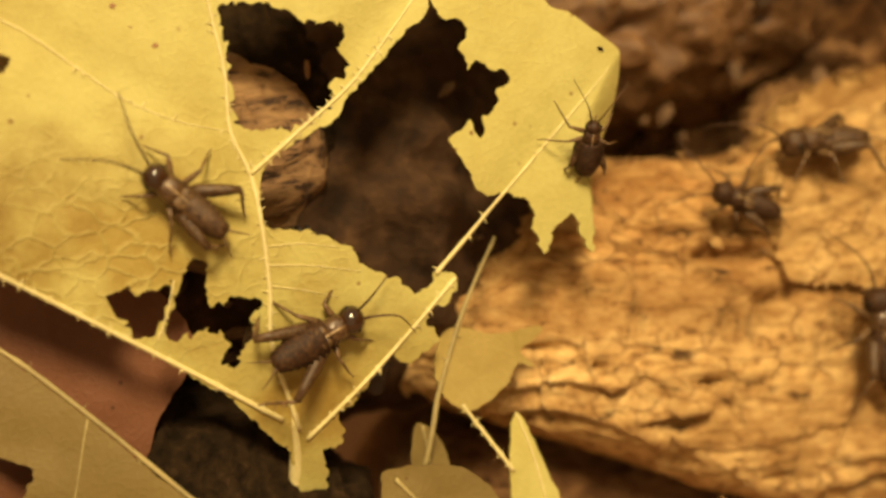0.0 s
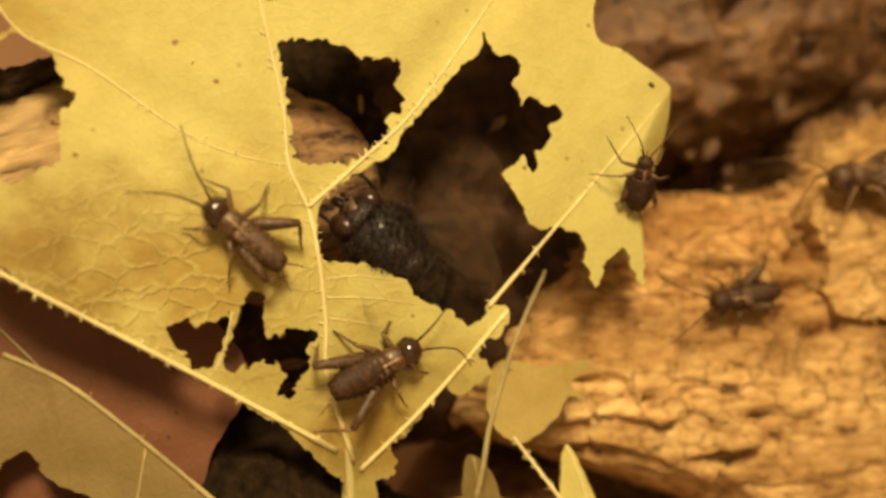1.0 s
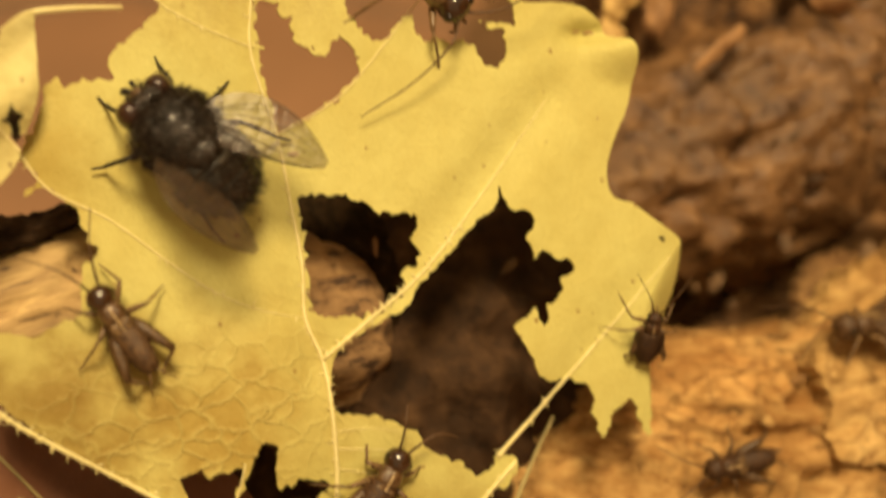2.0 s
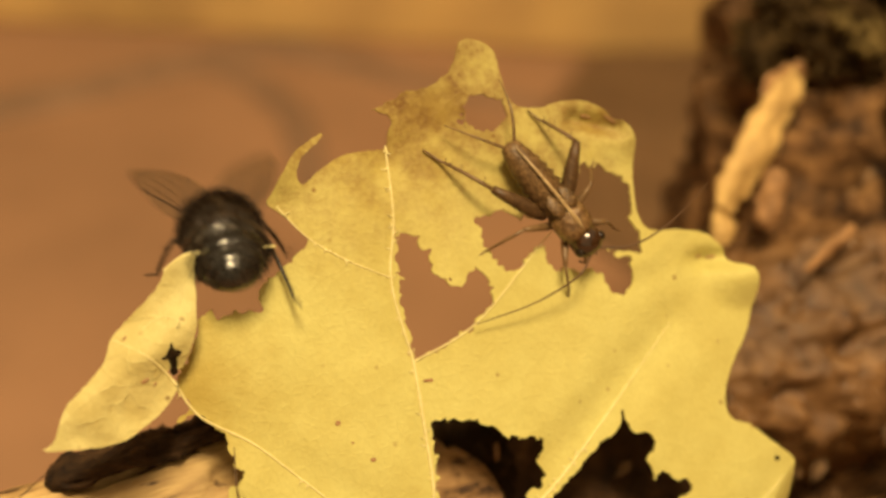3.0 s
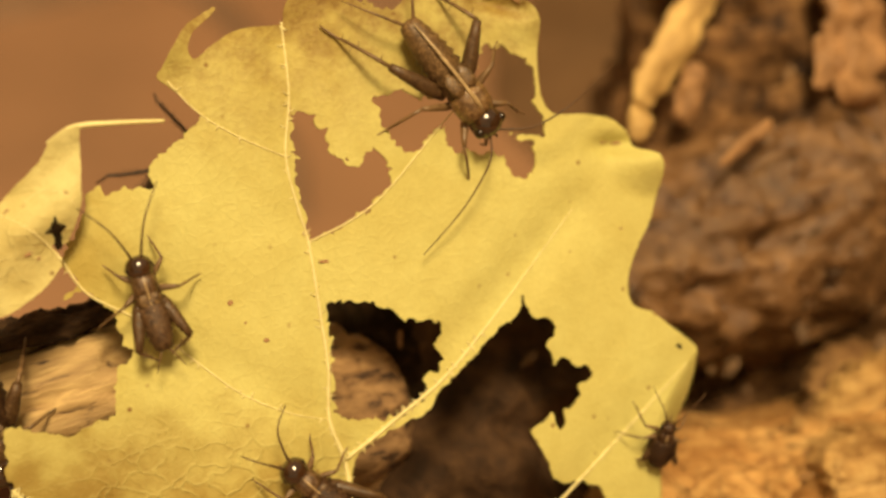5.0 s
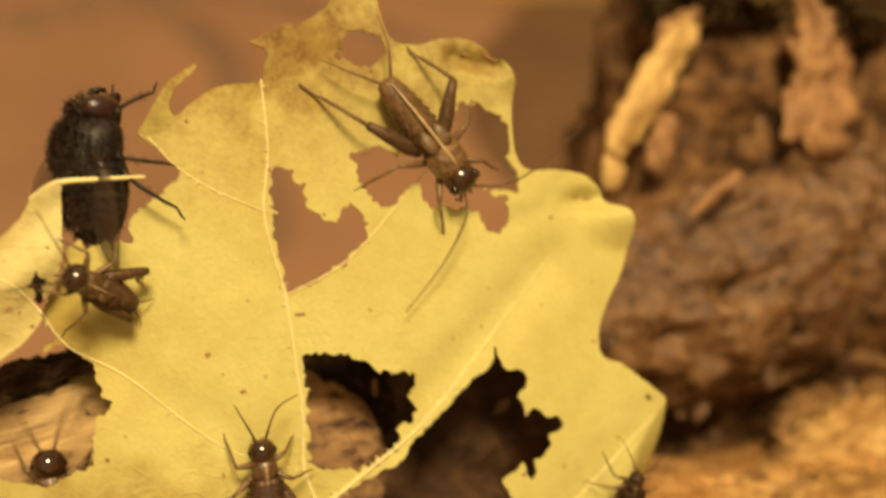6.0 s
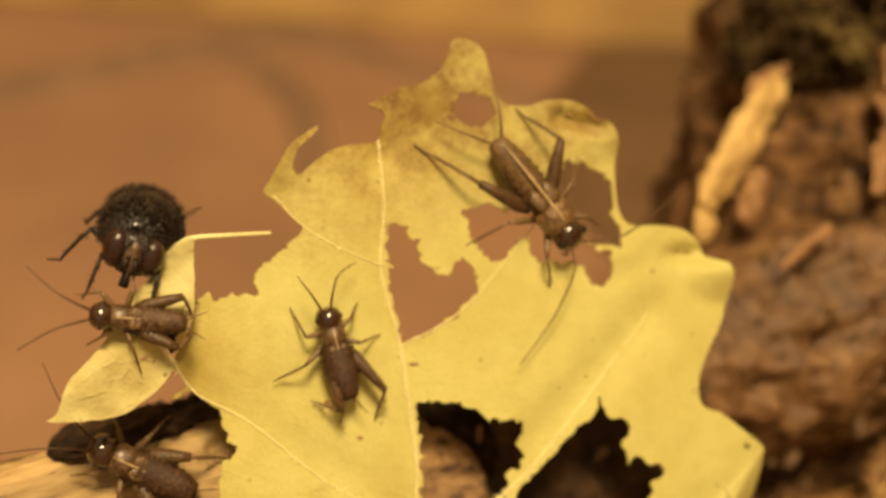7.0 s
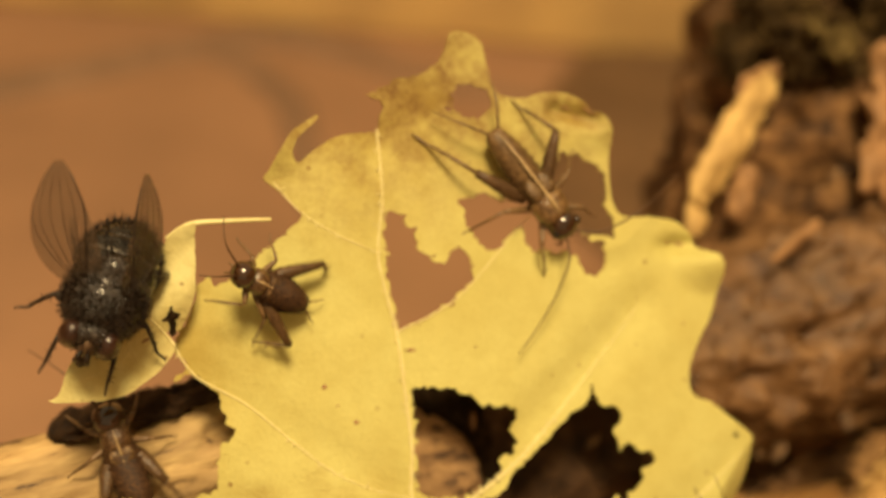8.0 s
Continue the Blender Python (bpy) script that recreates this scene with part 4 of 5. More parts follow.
small_leaf(-20, -33, -3.5, [(0.6, 13), (4, 10.5), (8, 5.8), (12.5, 0), (16, -4), (15, -12), (2, -17), (-14, -14), (-18, 0), (-12, 12), (-5, 14)], LEAF_OLIVE,
           "olive yellow dried leaf with gnawed holes", [([(0.8, 13.2), (4.2, 10.6), (8.2, 5.9), (12.8, 0), (16.2, -4.2)], (0.17, 0.17), 6), ([(8, 5.8), (4, -4), (-2, -12)], (0.08, 0.05), 0)],
           holes=[[(-1, 6), (1.2, 7.4), (2.0, 5.2), (4.2, 3.6), (3.0, 1.8), (-0.5, 2.6)], [(-6, 3), (-4, 4), (-2, 0), (-5, -2)]])
small_leaf(-16, -23.6, -6.8, [(-7, 10), (1, 9.6), (8, 5.6), (11.5, -0.6), (8.6, -4.6), (5.6, -9), (-2, -11), (-8, -6), (-6.4, 1.2)], RED_LEAF,
           "dark red brown dead leaf lying in the shade", [([(-5, 8), (0, 0), (3, -9)], (0.12, 0.08), 0)])
small_leaf(13.5, -30.5, -4, [(-0.3, 3.4), (1.3, 2.6), (3.6, 2.4), (5.1, 2.3), (4.1, 1.4), (3.2, 1.0), (4.2, -0.4), (3.1, 0.2), (2.4, -0.2), (1.8, -1.0), (0.2, -1.9), (-1.1, -2.2), (-2.4, -1.3), (-3.0, 0.1), (-2.8, 2.0), (-1.6, 3.5)], LEAF_MID,
           "gnawed yellow scrap of a leaf on its stalk", [([(3.2, 9.0), (1.0, 6.2), (-0.8, 3.6), (-3.2, -0.8), (-5.6, -6.5)], (0.13, 0.22), 4)], chew=0.1)
small_leaf(9, -37.5, -2.5, [(-4, 1.4), (-3, 2.6), (0.8, 1.9), (2.5, 0.8), (3.6, -1.2), (3, -7), (-4, -7)], LEAF_OLIVE, "rounded edge of an olive dried leaf", [([(-3, 2), (0, -3), (1, -7)], (0.15, 0.1), 0)])
small_leaf(15.5, -37, -3.2, [(-0.2, 3.6), (0.8, 0.8), (1.8, -3), (2.4, -7), (-1.5, -7), (-1.5, -0.6)], LEAF_YELLOW, "pointed yellow shred of a dried leaf",
           [([(-3.8, 5.0), (-2.7, 2.8), (-1.2, -0.2)], (0.13, 0.16), 18), ([(-0.2, 3.6), (0.5, 0), (1, -6)], (0.08, 0.1), 0)], stalk_material=VEIN)
small_leaf(9.2, -34.8, -5, [(-1.2, 0), (-0.2, 2), (1.2, 0), (1.2, -3), (-1.6, -3)], LEAF_OLIVE, "small curled olive scrap of a leaf", [([(0, 1.8), (0, -3)], (0.1, 0.1), 0)])


# ---- chips on the stump, moss, shadow bands on the floor, blemishes and crease marks ----
def chip(u, v, n, length, wide, turn, material, label, thick=0.4, lean=20, worn=0.35):
    """A splinter broken at its ends."""
    bm = rough_log(length, lambda s: (wide * (0.12 + 0.88 * math.sin(math.pi * (0.06 + 0.86 * s)) ** 0.6), wide * thick * math.sin(math.pi * (0.06 + 0.86 * s)) ** 0.5), wide * worn, 40, 30, (0.5, 0.7), u + v)
    log_thing("wood_chip", bm, material, in_leaf(u, v, n, lean, 10, turn), label, "wood chip", "chips on the stump")


chip(36.8, 13.6, -17.4, 15.5, 1.9, 47, CHIP, "long pale splinter of wood on the stump", 0.4, 12, 0.3)
chip(40.6, 18.8, -18.6, 5.6, 1.4, 24, CHIP_RED, "short reddish splinter of wood on the stump")
chip(36.2, 8.2, -16.0, 5.0, 1.5, 62, CHIP_RED, "reddish chip of wood on the stump", 0.5, 12, 0.6)
chip(31.6, 6.6, -16.5, 3.4, 1.1, 66, CHIP, "small pale chip of wood on the stump", 0.6, 12, 0.5)
chip(38.5, 3.6, -11.5, 6.5, 0.6, 28, CHIP_RED, "thin reddish splinter on the stump", 0.6)
chip(47, 10, -12.0, 6, 1.3, 66, CHIP_RED, "reddish chip of wood on the stump", 0.4, 20, 0.6)
# small splinter that stands for a fragment's pale glint on the bark
chip(6.9, -7.8, -8.2, 1.3, 0.2, 80, CHIP_RED, "tiny reddish splinter for a shiny fragment's glint on the black bark", 0.6)
chip(51, 13, -13.5, 15, 3.6, 74, CHIP_RED, "broad reddish slab of wood on the stump", 0.4, 20, 0.5)



def plate(u, v, n, outline, material, label, thick, slope, seed, chew=0.5):
    """A split plate of wood with a broken edge; slope tips its top back."""
    thing = empty("wood_plate", in_leaf(u, v, n), label, "wood piece", "plates of wood by the log")
    sheet("split_face", outline, [], lambda a, b: -slope * max(0.0, b) + 0.45 * noise.fractal(Vector((a * 0.22, b * 0.5, seed)), 0.9, 2.1, 4), material, thing, step=0.28, thick=thick, chew=lambda a, b: chew)


plate(46, -24.5, -4.3, [(-7.6, 3.4), (-4, 4.6), (2, 3.6), (12, 3.0), (13, -8.6), (3, -7.4), (-3, -5.6), (-7.6, -4.2), (-7.0, 0)], TAN_WOOD, "pale split plate of wood on the rotten log", 3.0, 0.1, 4.0)
plate(50, -18.5, -12, [(-7.7, -1.0), (-6.4, 2.2), (-3, 3.6), (4, 3.8), (11, 4.6), (12, -6), (-7.5, -6)], AGED_WOOD, "brown sloping piece of wood behind the log", 1.2, 0.5, 9.0, 1.1)
plate(49, -17.5, -10.4, [(-5.6, -4.5), (-6.4, -1.6), (-4.4, 0.5), (0, 1.9), (9, 1.7), (10, -4.5)], TAN_WOOD, "pale broken piece of wood behind the log", 1.8, 0.35, 6.0, 0.9)


def moss_clump(u, v, n, wide, seed, material=None, label="dark olive cushion of moss on the stump"):
    """A cushion of many short leafy shoots."""
    rnd, bm = random.Random(seed), bmesh.new()
    for _ in range(260):
        a, h = rnd.uniform(0, 2 * math.pi), rnd.uniform(-0.2, 1)
        d = Vector((math.cos(a), math.sin(a), h)).normalized()
        p = d * wide * rnd.uniform(0.35, 0.95) * MM
        tube([p * 0.6, p + Vector((rnd.uniform(-1, 1), rnd.uniform(-1, 1), 0)) * 0.4 * MM, p * 1.25], (0.3 * MM, 0.08 * MM), 5, bm)
    egg(-wide * 0.8 * MM, wide * 0.8 * MM, wide * 0.7 * MM, wide * 0.6 * MM, 0, 0, 9, 14, 1.0, bm)
    return tagged(part("moss", bm, material or MOSS, None, label, in_leaf(u, v, n)), category="moss", group="moss on the stump")


for u, v, n, wide, seed in ((44.5, 27, -21, 5.2, 1), (54, 27, -16, 6, 2), (62, 23, -14, 6, 4), (48.5, 20.6, -16, 3.6, 5), (41.5, 22.5, -22.5, 3.6, 6), (45.5, 22.2, -18.5, 4.2, 7), (55.5, 20, -13, 4.6, 8)):
    moss_clump(u, v, n, wide, seed)
moss_clump(46.4, 21.0, -13.6, 1.6, 9, MOSS_PALE, "small yellowish tuft of moss on the stump")
moss_clump(44.6, 23.0, -14.8, 0.9, 10, MOSS_PALE, "small yellowish tuft of moss on the stump")


# half-sunk strips that stand in for soft shadow bands across the floor
def twig(points, radii, label):
    line = spline([Vector(p) for p in points], 10)
    bm = tube([p + Vector((noise.noise(p * 60), noise.noise(p * 60 + Vector((9, 0, 0))), 0)) * 0.002 for p in line], radii, 10)
    tagged(part("twig", bm, SHADOW_BAND, None, label), category="twig", group="twigs on the floor")


twig([(-0.20, 0.225, -0.005), (-0.13, 0.255, -0.005), (-0.085, 0.296, -0.005), (-0.06, 0.308, -0.005)], (0.0088, 0.0074), "greyish brown sunk strip standing in for a floor shadow")
twig([(-0.085, 0.296, -0.004), (-0.06, 0.27, -0.004), (-0.045, 0.225, -0.0036), (-0.035, 0.19, -0.003)], (0.0066, 0.0048), "thin greyish sunk strip standing in for a floor shadow")
twig([(-0.070, 0.306, -0.005), (-0.045, 0.296, -0.005), (-0.02, 0.284, -0.005), (0.004, 0.276, -0.005)], (0.0078, 0.0064), "curved greyish sunk strip standing in for a floor shadow")


def blemish_crease_mark(u, v, wide, long, turn, dark=False):
    bm = egg(-long * MM, long * MM, wide * MM, 0.03 * MM, 0, 0, 7, 12)
    part("blemish_crease_mark", bm, BARK if dark else CHIP_RED, leaf, "small brown blemish or painted crease dark", pose(u * MM, v * MM, (leaf_bend(u, v) + 0.01) * MM, 0, 0, turn))


# the two long marks near (22, 4.4) paint the fold's dark crease
for spot in ((-5.8, -3.1, 0.17, 0.2, 20), (-3.8, -5.8, 0.15, 0.2, 0), (-5.0, -4.5, 0.08, 0.09, 0), (0.7, -1.25, 0.12, 0.55, -5), (25.1, -10.4, 0.16, 0.26, -40, True), (22.6, 4.35, 0.10, 0.75, -4), (21.2, 4.5, 0.06, 0.5, 8), (15.6, 14.75, 0.10, 0.5, -35), (14.2, 15.1, 0.08, 0.6, -20), (21.6, -1.6, 0.07, 0.1, 30), (-0.5, 8.9, 0.1, 0.5, 80)):
    blemish_crease_mark(*spot)

# ---- crickets ----
def leg_parts(thing, name, hip, knee, foot, thick, material, hairs=0, shin=0.5, shin_material=None):
    """A leg from its hip; its thigh is the leg's own mesh, the shin with the foot a part of it. Places are in the body's space."""
    hip, knee, foot = Vector(hip), Vector(knee), Vector(foot)
    k = knee - hip
    thigh = [hip * 0, k * 0.2, k * 0.45, k * 0.75, k]
    leg = part(name, tube(thigh, [thick * f for f in (0.78, 1.12, 1.05, 0.80, 0.58)], 10), material, thing, "", Matrix.Translation(hip))
    f = foot - knee
    rise = Vector((0, 0, 1)) * f.length * 0.06
    toe = Vector((f.x, f.y, 0)).normalized() * f.length * 0.28
    line = [f * 0, f * 0.35 + rise, f * 0.8 + rise, f, f + toe * 0.5, f + toe + Vector((0, 0, -0.0001))]
    bm = tube(line, [thick * shin * g for g in (0.75, 0.72, 0.62, 0.5, 0.42, 0.3)], 8)
    rnd = random.Random(int(hip.x * 1e6) + hairs)
    for _ in range(hairs):
        s = rnd.uniform(0.15, 0.95)
        p = f * s + rise
        q = p + Vector((rnd.uniform(-1, 1), rnd.uniform(-1, 1), rnd.uniform(-0.4, 1))).normalized() * thick * rnd.uniform(0.7, 1.3) + f.normalized() * thick * 0.5
        tube([p, q], (thick * 0.09, thick * 0.03), 4, bm)
    part("shin", bm, shin_material or material, leg, "", Matrix.Translation(k))
    return leg


def build_cricket(length, label, legs=None, feelers=None, shell=None, dark=None, leg_material=None, wings=False, tail=1.0, brow=1.0, collar=None, group="crickets", fat=1.22, thigh=0.066):
    """A young cricket with its nose along x; length in millimetres from brow to tail."""
    L = length * MM
    shell, dark, leg_material = shell or SHELL, dark or SHELL_DARK, leg_material or LEG
    thing = empty("cricket", Matrix(), label, "cricket", group)
    z = 0.20 * L
    rings = [(-0.48, 0.015, 0.015)]
    for k in range(9):
        s = k / 8
        w = (0.045 + 0.088 * math.sin(math.pi * (0.10 + 0.62 * s)) ** 0.8) * fat
        rings += [(-0.46 + 0.067 * k, w * 0.87, w * 0.78), (-0.46 + 0.067 * (k + 0.7), w * 1.07, w * 0.96)]
    part("abdomen", loft([(x * L, a * L, b * L, z - 0.04 * L * (1 - (x + 0.47))) for x, a, b in rings], 18), shell, thing, "ringed abdomen")
    part("pronotum", loft([(x * L, a * L, b * L, z + c * L) for x, a, b, c in ((0.10, 0.085, 0.07, 0.01), (0.115, 0.128, 0.11, 0.012), (0.17, 0.135, 0.118, 0.015), (0.25, 0.132, 0.116, 0.012), (0.305, 0.115, 0.104, 0.005), (0.315, 0.08, 0.07, 0.0))], 18),
         collar or COLLAR, thing, "glossy collar plate")
    head = part("head", egg(0.258 * L, (0.26 + 0.255 * brow) * L, 0.143 * brow * L, 0.146 * brow * L, z + 0.004 * L, 0, 13, 22, 0.8), dark, thing, "glossy dark head")
    for side in (1, -1):
        part("eye", egg(0.355 * L, 0.43 * L, 0.034 * L, 0.05 * L, z + 0.035 * L, side * 0.115 * brow * L, 7, 10), EYE_DARK, head)
        a, b, c = (feelers or {}).get(side, ((0.62, 0.09 * side, 0.32), (0.86, 0.20 * side, 0.36), (1.16, 0.42 * side, 0.22)))
        line = spline([Vector((0.455, 0.04 * side, 0.22)) * L, Vector(a) * L, Vector(b) * L, Vector(c) * L], 8)
        part("antenna", tube([p - line[0] for p in line], [k * min(L, 6.2 * MM) for k in (0.016, 0.0055)], 6), FEELER, head, "", Matrix.Translation(line[0]))
        part("palp", tube([Vector((0.455, 0.03 * side, 0.12)) * L, Vector((0.50, 0.05 * side, 0.06)) * L, Vector((0.48, 0.06 * side, 0.01)) * L], (0.014 * L, 0.008 * L), 6), leg_material, head)
        part("tail_feeler", tube(spline([Vector((-0.45, 0.03 * side, 0.19)) * L, Vector((-0.45 - 0.11 * tail, 0.09 * side * tail, 0.20)) * L, Vector((-0.45 - 0.23 * tail, 0.15 * side * tail, 0.16 - 0.08 * (tail - 1))) * L], 5), (0.014 * L, 0.003 * L), 6), leg_material, thing)
        pad = 0.7 if wings else 0.6
        part("wing_pad", loft([(x * L, a * L, 0.012 * L, z + h * L, side * c * L) for x, a, h, c in ((0.12, 0.03, 0.105, 0.05), (0.12 - 0.07 * pad, 0.05, 0.108, 0.055), (0.12 - 0.17 * pad, 0.046, 0.10, 0.058), (0.12 - 0.24 * pad, 0.012, 0.092, 0.05))], 10),
             SHELL_PALE, thing, "short wing pad")
    if not wings:
        part("back_stripe", tube([Vector((x, 0, h)) * L for x, h in ((0.30, 0.305), (0.22, 0.326), (0.12, 0.322), (0.02, 0.305), (-0.12, 0.292))], [0.005 * L, 0.012 * L, 0.012 * L, 0.011 * L, 0.004 * L], 8), PALE_BAND, thing, "pale line down the back")
    else:
        part("back_stripe", tube([Vector((x, 0, h)) * L for x, h in ((0.29, 0.308), (0.20, 0.330), (0.10, 0.322), (-0.05, 0.314), (-0.2, 0.298), (-0.34, 0.272), (-0.43, 0.245))], [0.010 * L, 0.02 * L, 0.014 * L, 0.014 * L, 0.013 * L, 0.010 * L, 0.005 * L], 8), PALE_BAND, thing, "pale stripe down the back")
    places = {"foreleg": ((0.26, 0.08, 0.14), (0.36, 0.21, 0.17), (0.47, 0.29, 0.0)), "middle_leg": ((0.15, 0.09, 0.13), (0.10, 0.27, 0.20), (0.04, 0.42, 0.0)),
              "hind_leg": ((0.06, 0.10, 0.15), (-0.28, 0.27, 0.28), (-0.50, 0.34, 0.0))}
    for name, (hip, knee, foot) in places.items():
        for side in (1, -1):
            k2, f2 = (legs or {}).get((name, side), (None, None))
            flip = lambda p: Vector((p[0], p[1] * side, p[2])) * L
            leg_parts(thing, name, flip(hip), Vector(k2) * L if k2 else flip(knee), Vector(f2) * L if f2 else flip(foot),
                      (thigh if name == "hind_leg" else thigh * 0.5) * L, THIGH if name == "hind_leg" else leg_material, 14 if name == "hind_leg" else 4, 0.40 if name == "hind_leg" else 0.62, leg_material)
    return thing


# ---- the fly ----
def wing_mesh(L, side):
    """A thin veined wing from its hinge, along -x."""
    bm = bmesh.new()
    rows, n = [], 14
    for i in range(n + 1):
        s = i / n
        mid = 0.06 * math.sin(math.pi * s) * side
        half = 0.178 * (math.sin(math.pi * min(1, s ** 0.75 * 0.93 + 0.06)) ** 0.7) + 0.01
        row = []
        for j in range(7):
            c = j / 6 * 2 - 1
            ripple = 0.006 * math.cos(c * 9) * math.sin(math.pi * s)
            row.append((-0.78 * s * L, (mid + half * c) * L, (ripple + 0.02 * math.sin(math.pi * s)) * L))
        rows.append(row)
    for lift in (0.0, -0.004 * L):
        grid = [[bm.verts.new((x, y, z + lift)) for x, y, z in r] for r in rows]
        for a, b in zip(grid, grid[1:]):
            for j in range(6):
                bm.faces.new((a[j], a[j + 1], b[j + 1], b[j]))
    return bm


def wing_veins(L, side):
    """The veins of a wing, one mesh each."""
    for end, wide in ((-0.98 * side, 0.008), (-0.6 * side, 0.0034), (-0.15 * side, 0.003), (0.3 * side, 0.0026), (0.7 * side, 0.0024), (0.98 * side, 0.003)):
        line = []
        for k in range(9):
            s = k / 8 * (0.97 if abs(end) < 0.9 else 0.9)
            half = 0.178 * (math.sin(math.pi * min(1, s ** 0.75 * 0.93 + 0.06)) ** 0.7) + 0.01
            c = end * min(1.0, 0.25 + s * 1.2)
            line.append(Vector((-0.78 * s, 0.06 * math.sin(math.pi * s) * side + half * c, 0.02 * math.sin(math.pi * s) + 0.002)) * L)
        yield tube(line, (wide * L, wide * 0.5 * L), 5)


def bristles(L, count, centre, radii, reach, seed, wide=0.0032, back=-0.7, bm=None):
    rnd, bm = random.Random(seed), bm or bmesh.new()
    for _ in range(count):
        a, h = rnd.uniform(0, 2 * math.pi), rnd.uniform(-0.5, 1)
        flat = math.sqrt(1 - h * h * 0.98)
        d = Vector((math.cos(a) * flat, math.sin(a) * flat, h))
        p = Vector(centre) + Vector((d.x * radii[0], d.y * radii[1], d.z * radii[2]))
        q = p + (d + Vector((back + rnd.uniform(-0.3, 0.3), rnd.uniform(-0.3, 0.3), 0.2))).normalized() * rnd.uniform(0.5, 1.0) * reach
        tube([p * L, (p * 0.5 + q * 0.5 + Vector((0, 0, 0.008))) * L, q * L], (wide * L, wide * 0.3 * L), 3, bm)
    return bm


BELLY = ((-0.50, 0.03, 0.03, 0.22), (-0.475, 0.11, 0.08, 0.23), (-0.41, 0.180, 0.132, 0.24), (-0.30, 0.234, 0.175, 0.255), (-0.20, 0.258, 0.197, 0.266), (-0.10, 0.264, 0.203, 0.274), (0.0, 0.245, 0.19, 0.28), (0.08, 0.18, 0.14, 0.28))


def belly_ring(L, x, swell=1.0):
    """One ring of the fly's abdomen at x."""
    xs = [r[0] for r in BELLY]
    a, b, c = (float(np.interp(x, xs, [r[k] for r in BELLY])) for k in (1, 2, 3))
    return (x * L, a * 0.99 * swell * L, b * 0.98 * swell * L, c * L)


def build_fly(length, label):
    """A stout dark fly with its nose along x."""
    L = length * MM
    thing = empty("fly", Matrix(), label, "fly")
    # overlapping plates of the abdomen, each with a dusty front edge
    for k, (front, rear) in enumerate(((0.08, -0.05), (-0.03, -0.19), (-0.17, -0.33), (-0.31, -0.44), (-0.42, -0.50))):
        steps = [front + (rear - front) * i / 6 for i in range(7)]
        plate_ob = part("abdomen_plate", loft([belly_ring(L, x, 0.965 + 0.055 * i / 6) for i, x in enumerate(steps)], 28), FLY_BELLY, thing, "glossy blue black abdomen plate")
        if 0 < k < 4:
            part("dusty_band", loft([belly_ring(L, front - w, g) for w, g in ((0.018, 0.96), (0.022, 0.987), (0.052, 0.999), (0.060, 0.97))], 28), FLY_DUST, plate_ob, "pale dusty band")
    part("thorax", loft([(x * L, a * L, b * L, c * L) for x, a, b, c in ((-0.15, 0.12, 0.10, 0.35), (-0.10, 0.185, 0.14, 0.348), (-0.06, 0.210, 0.16, 0.345), (0.0, 0.232, 0.185, 0.33), (0.05, 0.240, 0.198, 0.318), (0.06, 0.236, 0.195, 0.317), (0.12, 0.246, 0.205, 0.31), (0.20, 0.23, 0.19, 0.30), (0.26, 0.19, 0.165, 0.29), (0.30, 0.11, 0.11, 0.28))], 26), FLY_BLACK, thing, "black bristly thorax")
    part("shield", loft([(x * L, a * L, b * L, c * L) for x, a, b, c in ((-0.19, 0.03, 0.025, 0.44), (-0.175, 0.075, 0.05, 0.44), (-0.13, 0.115, 0.075, 0.435), (-0.07, 0.13, 0.08, 0.43), (-0.02, 0.10, 0.05, 0.43))], 18), FLY_BLACK, thing, "rounded shield behind the thorax")
    coat = bristles(L, 700, (0.08, 0, 0.31), (0.235, 0.245, 0.205), 0.062, 3, 0.0036, -0.6)
    bristles(L, 90, (-0.10, 0, 0.43), (0.09, 0.12, 0.06), 0.08, 13, 0.004, -0.9, coat)
    part("bristle_coat", coat, FLY_LEG, thing, "stiff black bristles")
    part("fuzz", bristles(L, 1500, (0.08, 0, 0.31), (0.235, 0.245, 0.205), 0.06, 7, 0.003, -0.3), FLY_FUZZ, thing, "fine brown fuzz")
    part("bristle_coat", bristles(L, 760, (-0.21, 0, 0.262), (0.268, 0.252, 0.190), 0.062, 4, 0.0032, -0.9), FLY_LEG, thing, "stiff black bristles")
    part("fuzz", bristles(L, 900, (-0.21, 0, 0.262), (0.268, 0.252, 0.190), 0.05, 8, 0.0028, -0.6), FLY_FUZZ, thing, "fine brown fuzz")
    part("bristle_coat", bristles(L, 90, (-0.44, 0, 0.24), (0.06, 0.13, 0.10), 0.085, 14, 0.0036, -1.2), FLY_LEG, thing, "stiff black bristles")
    head = part("head", egg(0.235 * L, 0.405 * L, 0.175 * L, 0.155 * L, 0.275 * L, 0, 13, 22, 0.65), FLY_BLACK, thing, "dark bristly head")
    part("face", egg(0.30 * L, 0.432 * L, 0.062 * L, 0.135 * L, 0.262 * L, 0, 11, 16, 0.7), FLY_FACE, head, "pale brown dusty face")
    part("bristle_coat", bristles(L, 130, (0.33, 0, 0.29), (0.075, 0.10, 0.14), 0.075, 5, 0.0042, 0.3), FLY_LEG, head, "stiff black bristles")
    for side in (1, -1):
        part("eye", egg(0.255 * L, 0.418 * L, 0.082 * L, 0.132 * L, 0.285 * L, side * 0.112 * L, 13, 18, 0.75), FLY_EYE, head, "dark red compound eye")
        part("feeler", tube([Vector((0.43, 0.022 * side, 0.30)) * L, Vector((0.465, 0.032 * side, 0.27)) * L, Vector((0.462, 0.038 * side, 0.21)) * L], (0.014 * L, 0.018 * L), 6), FLY_LEG, head)
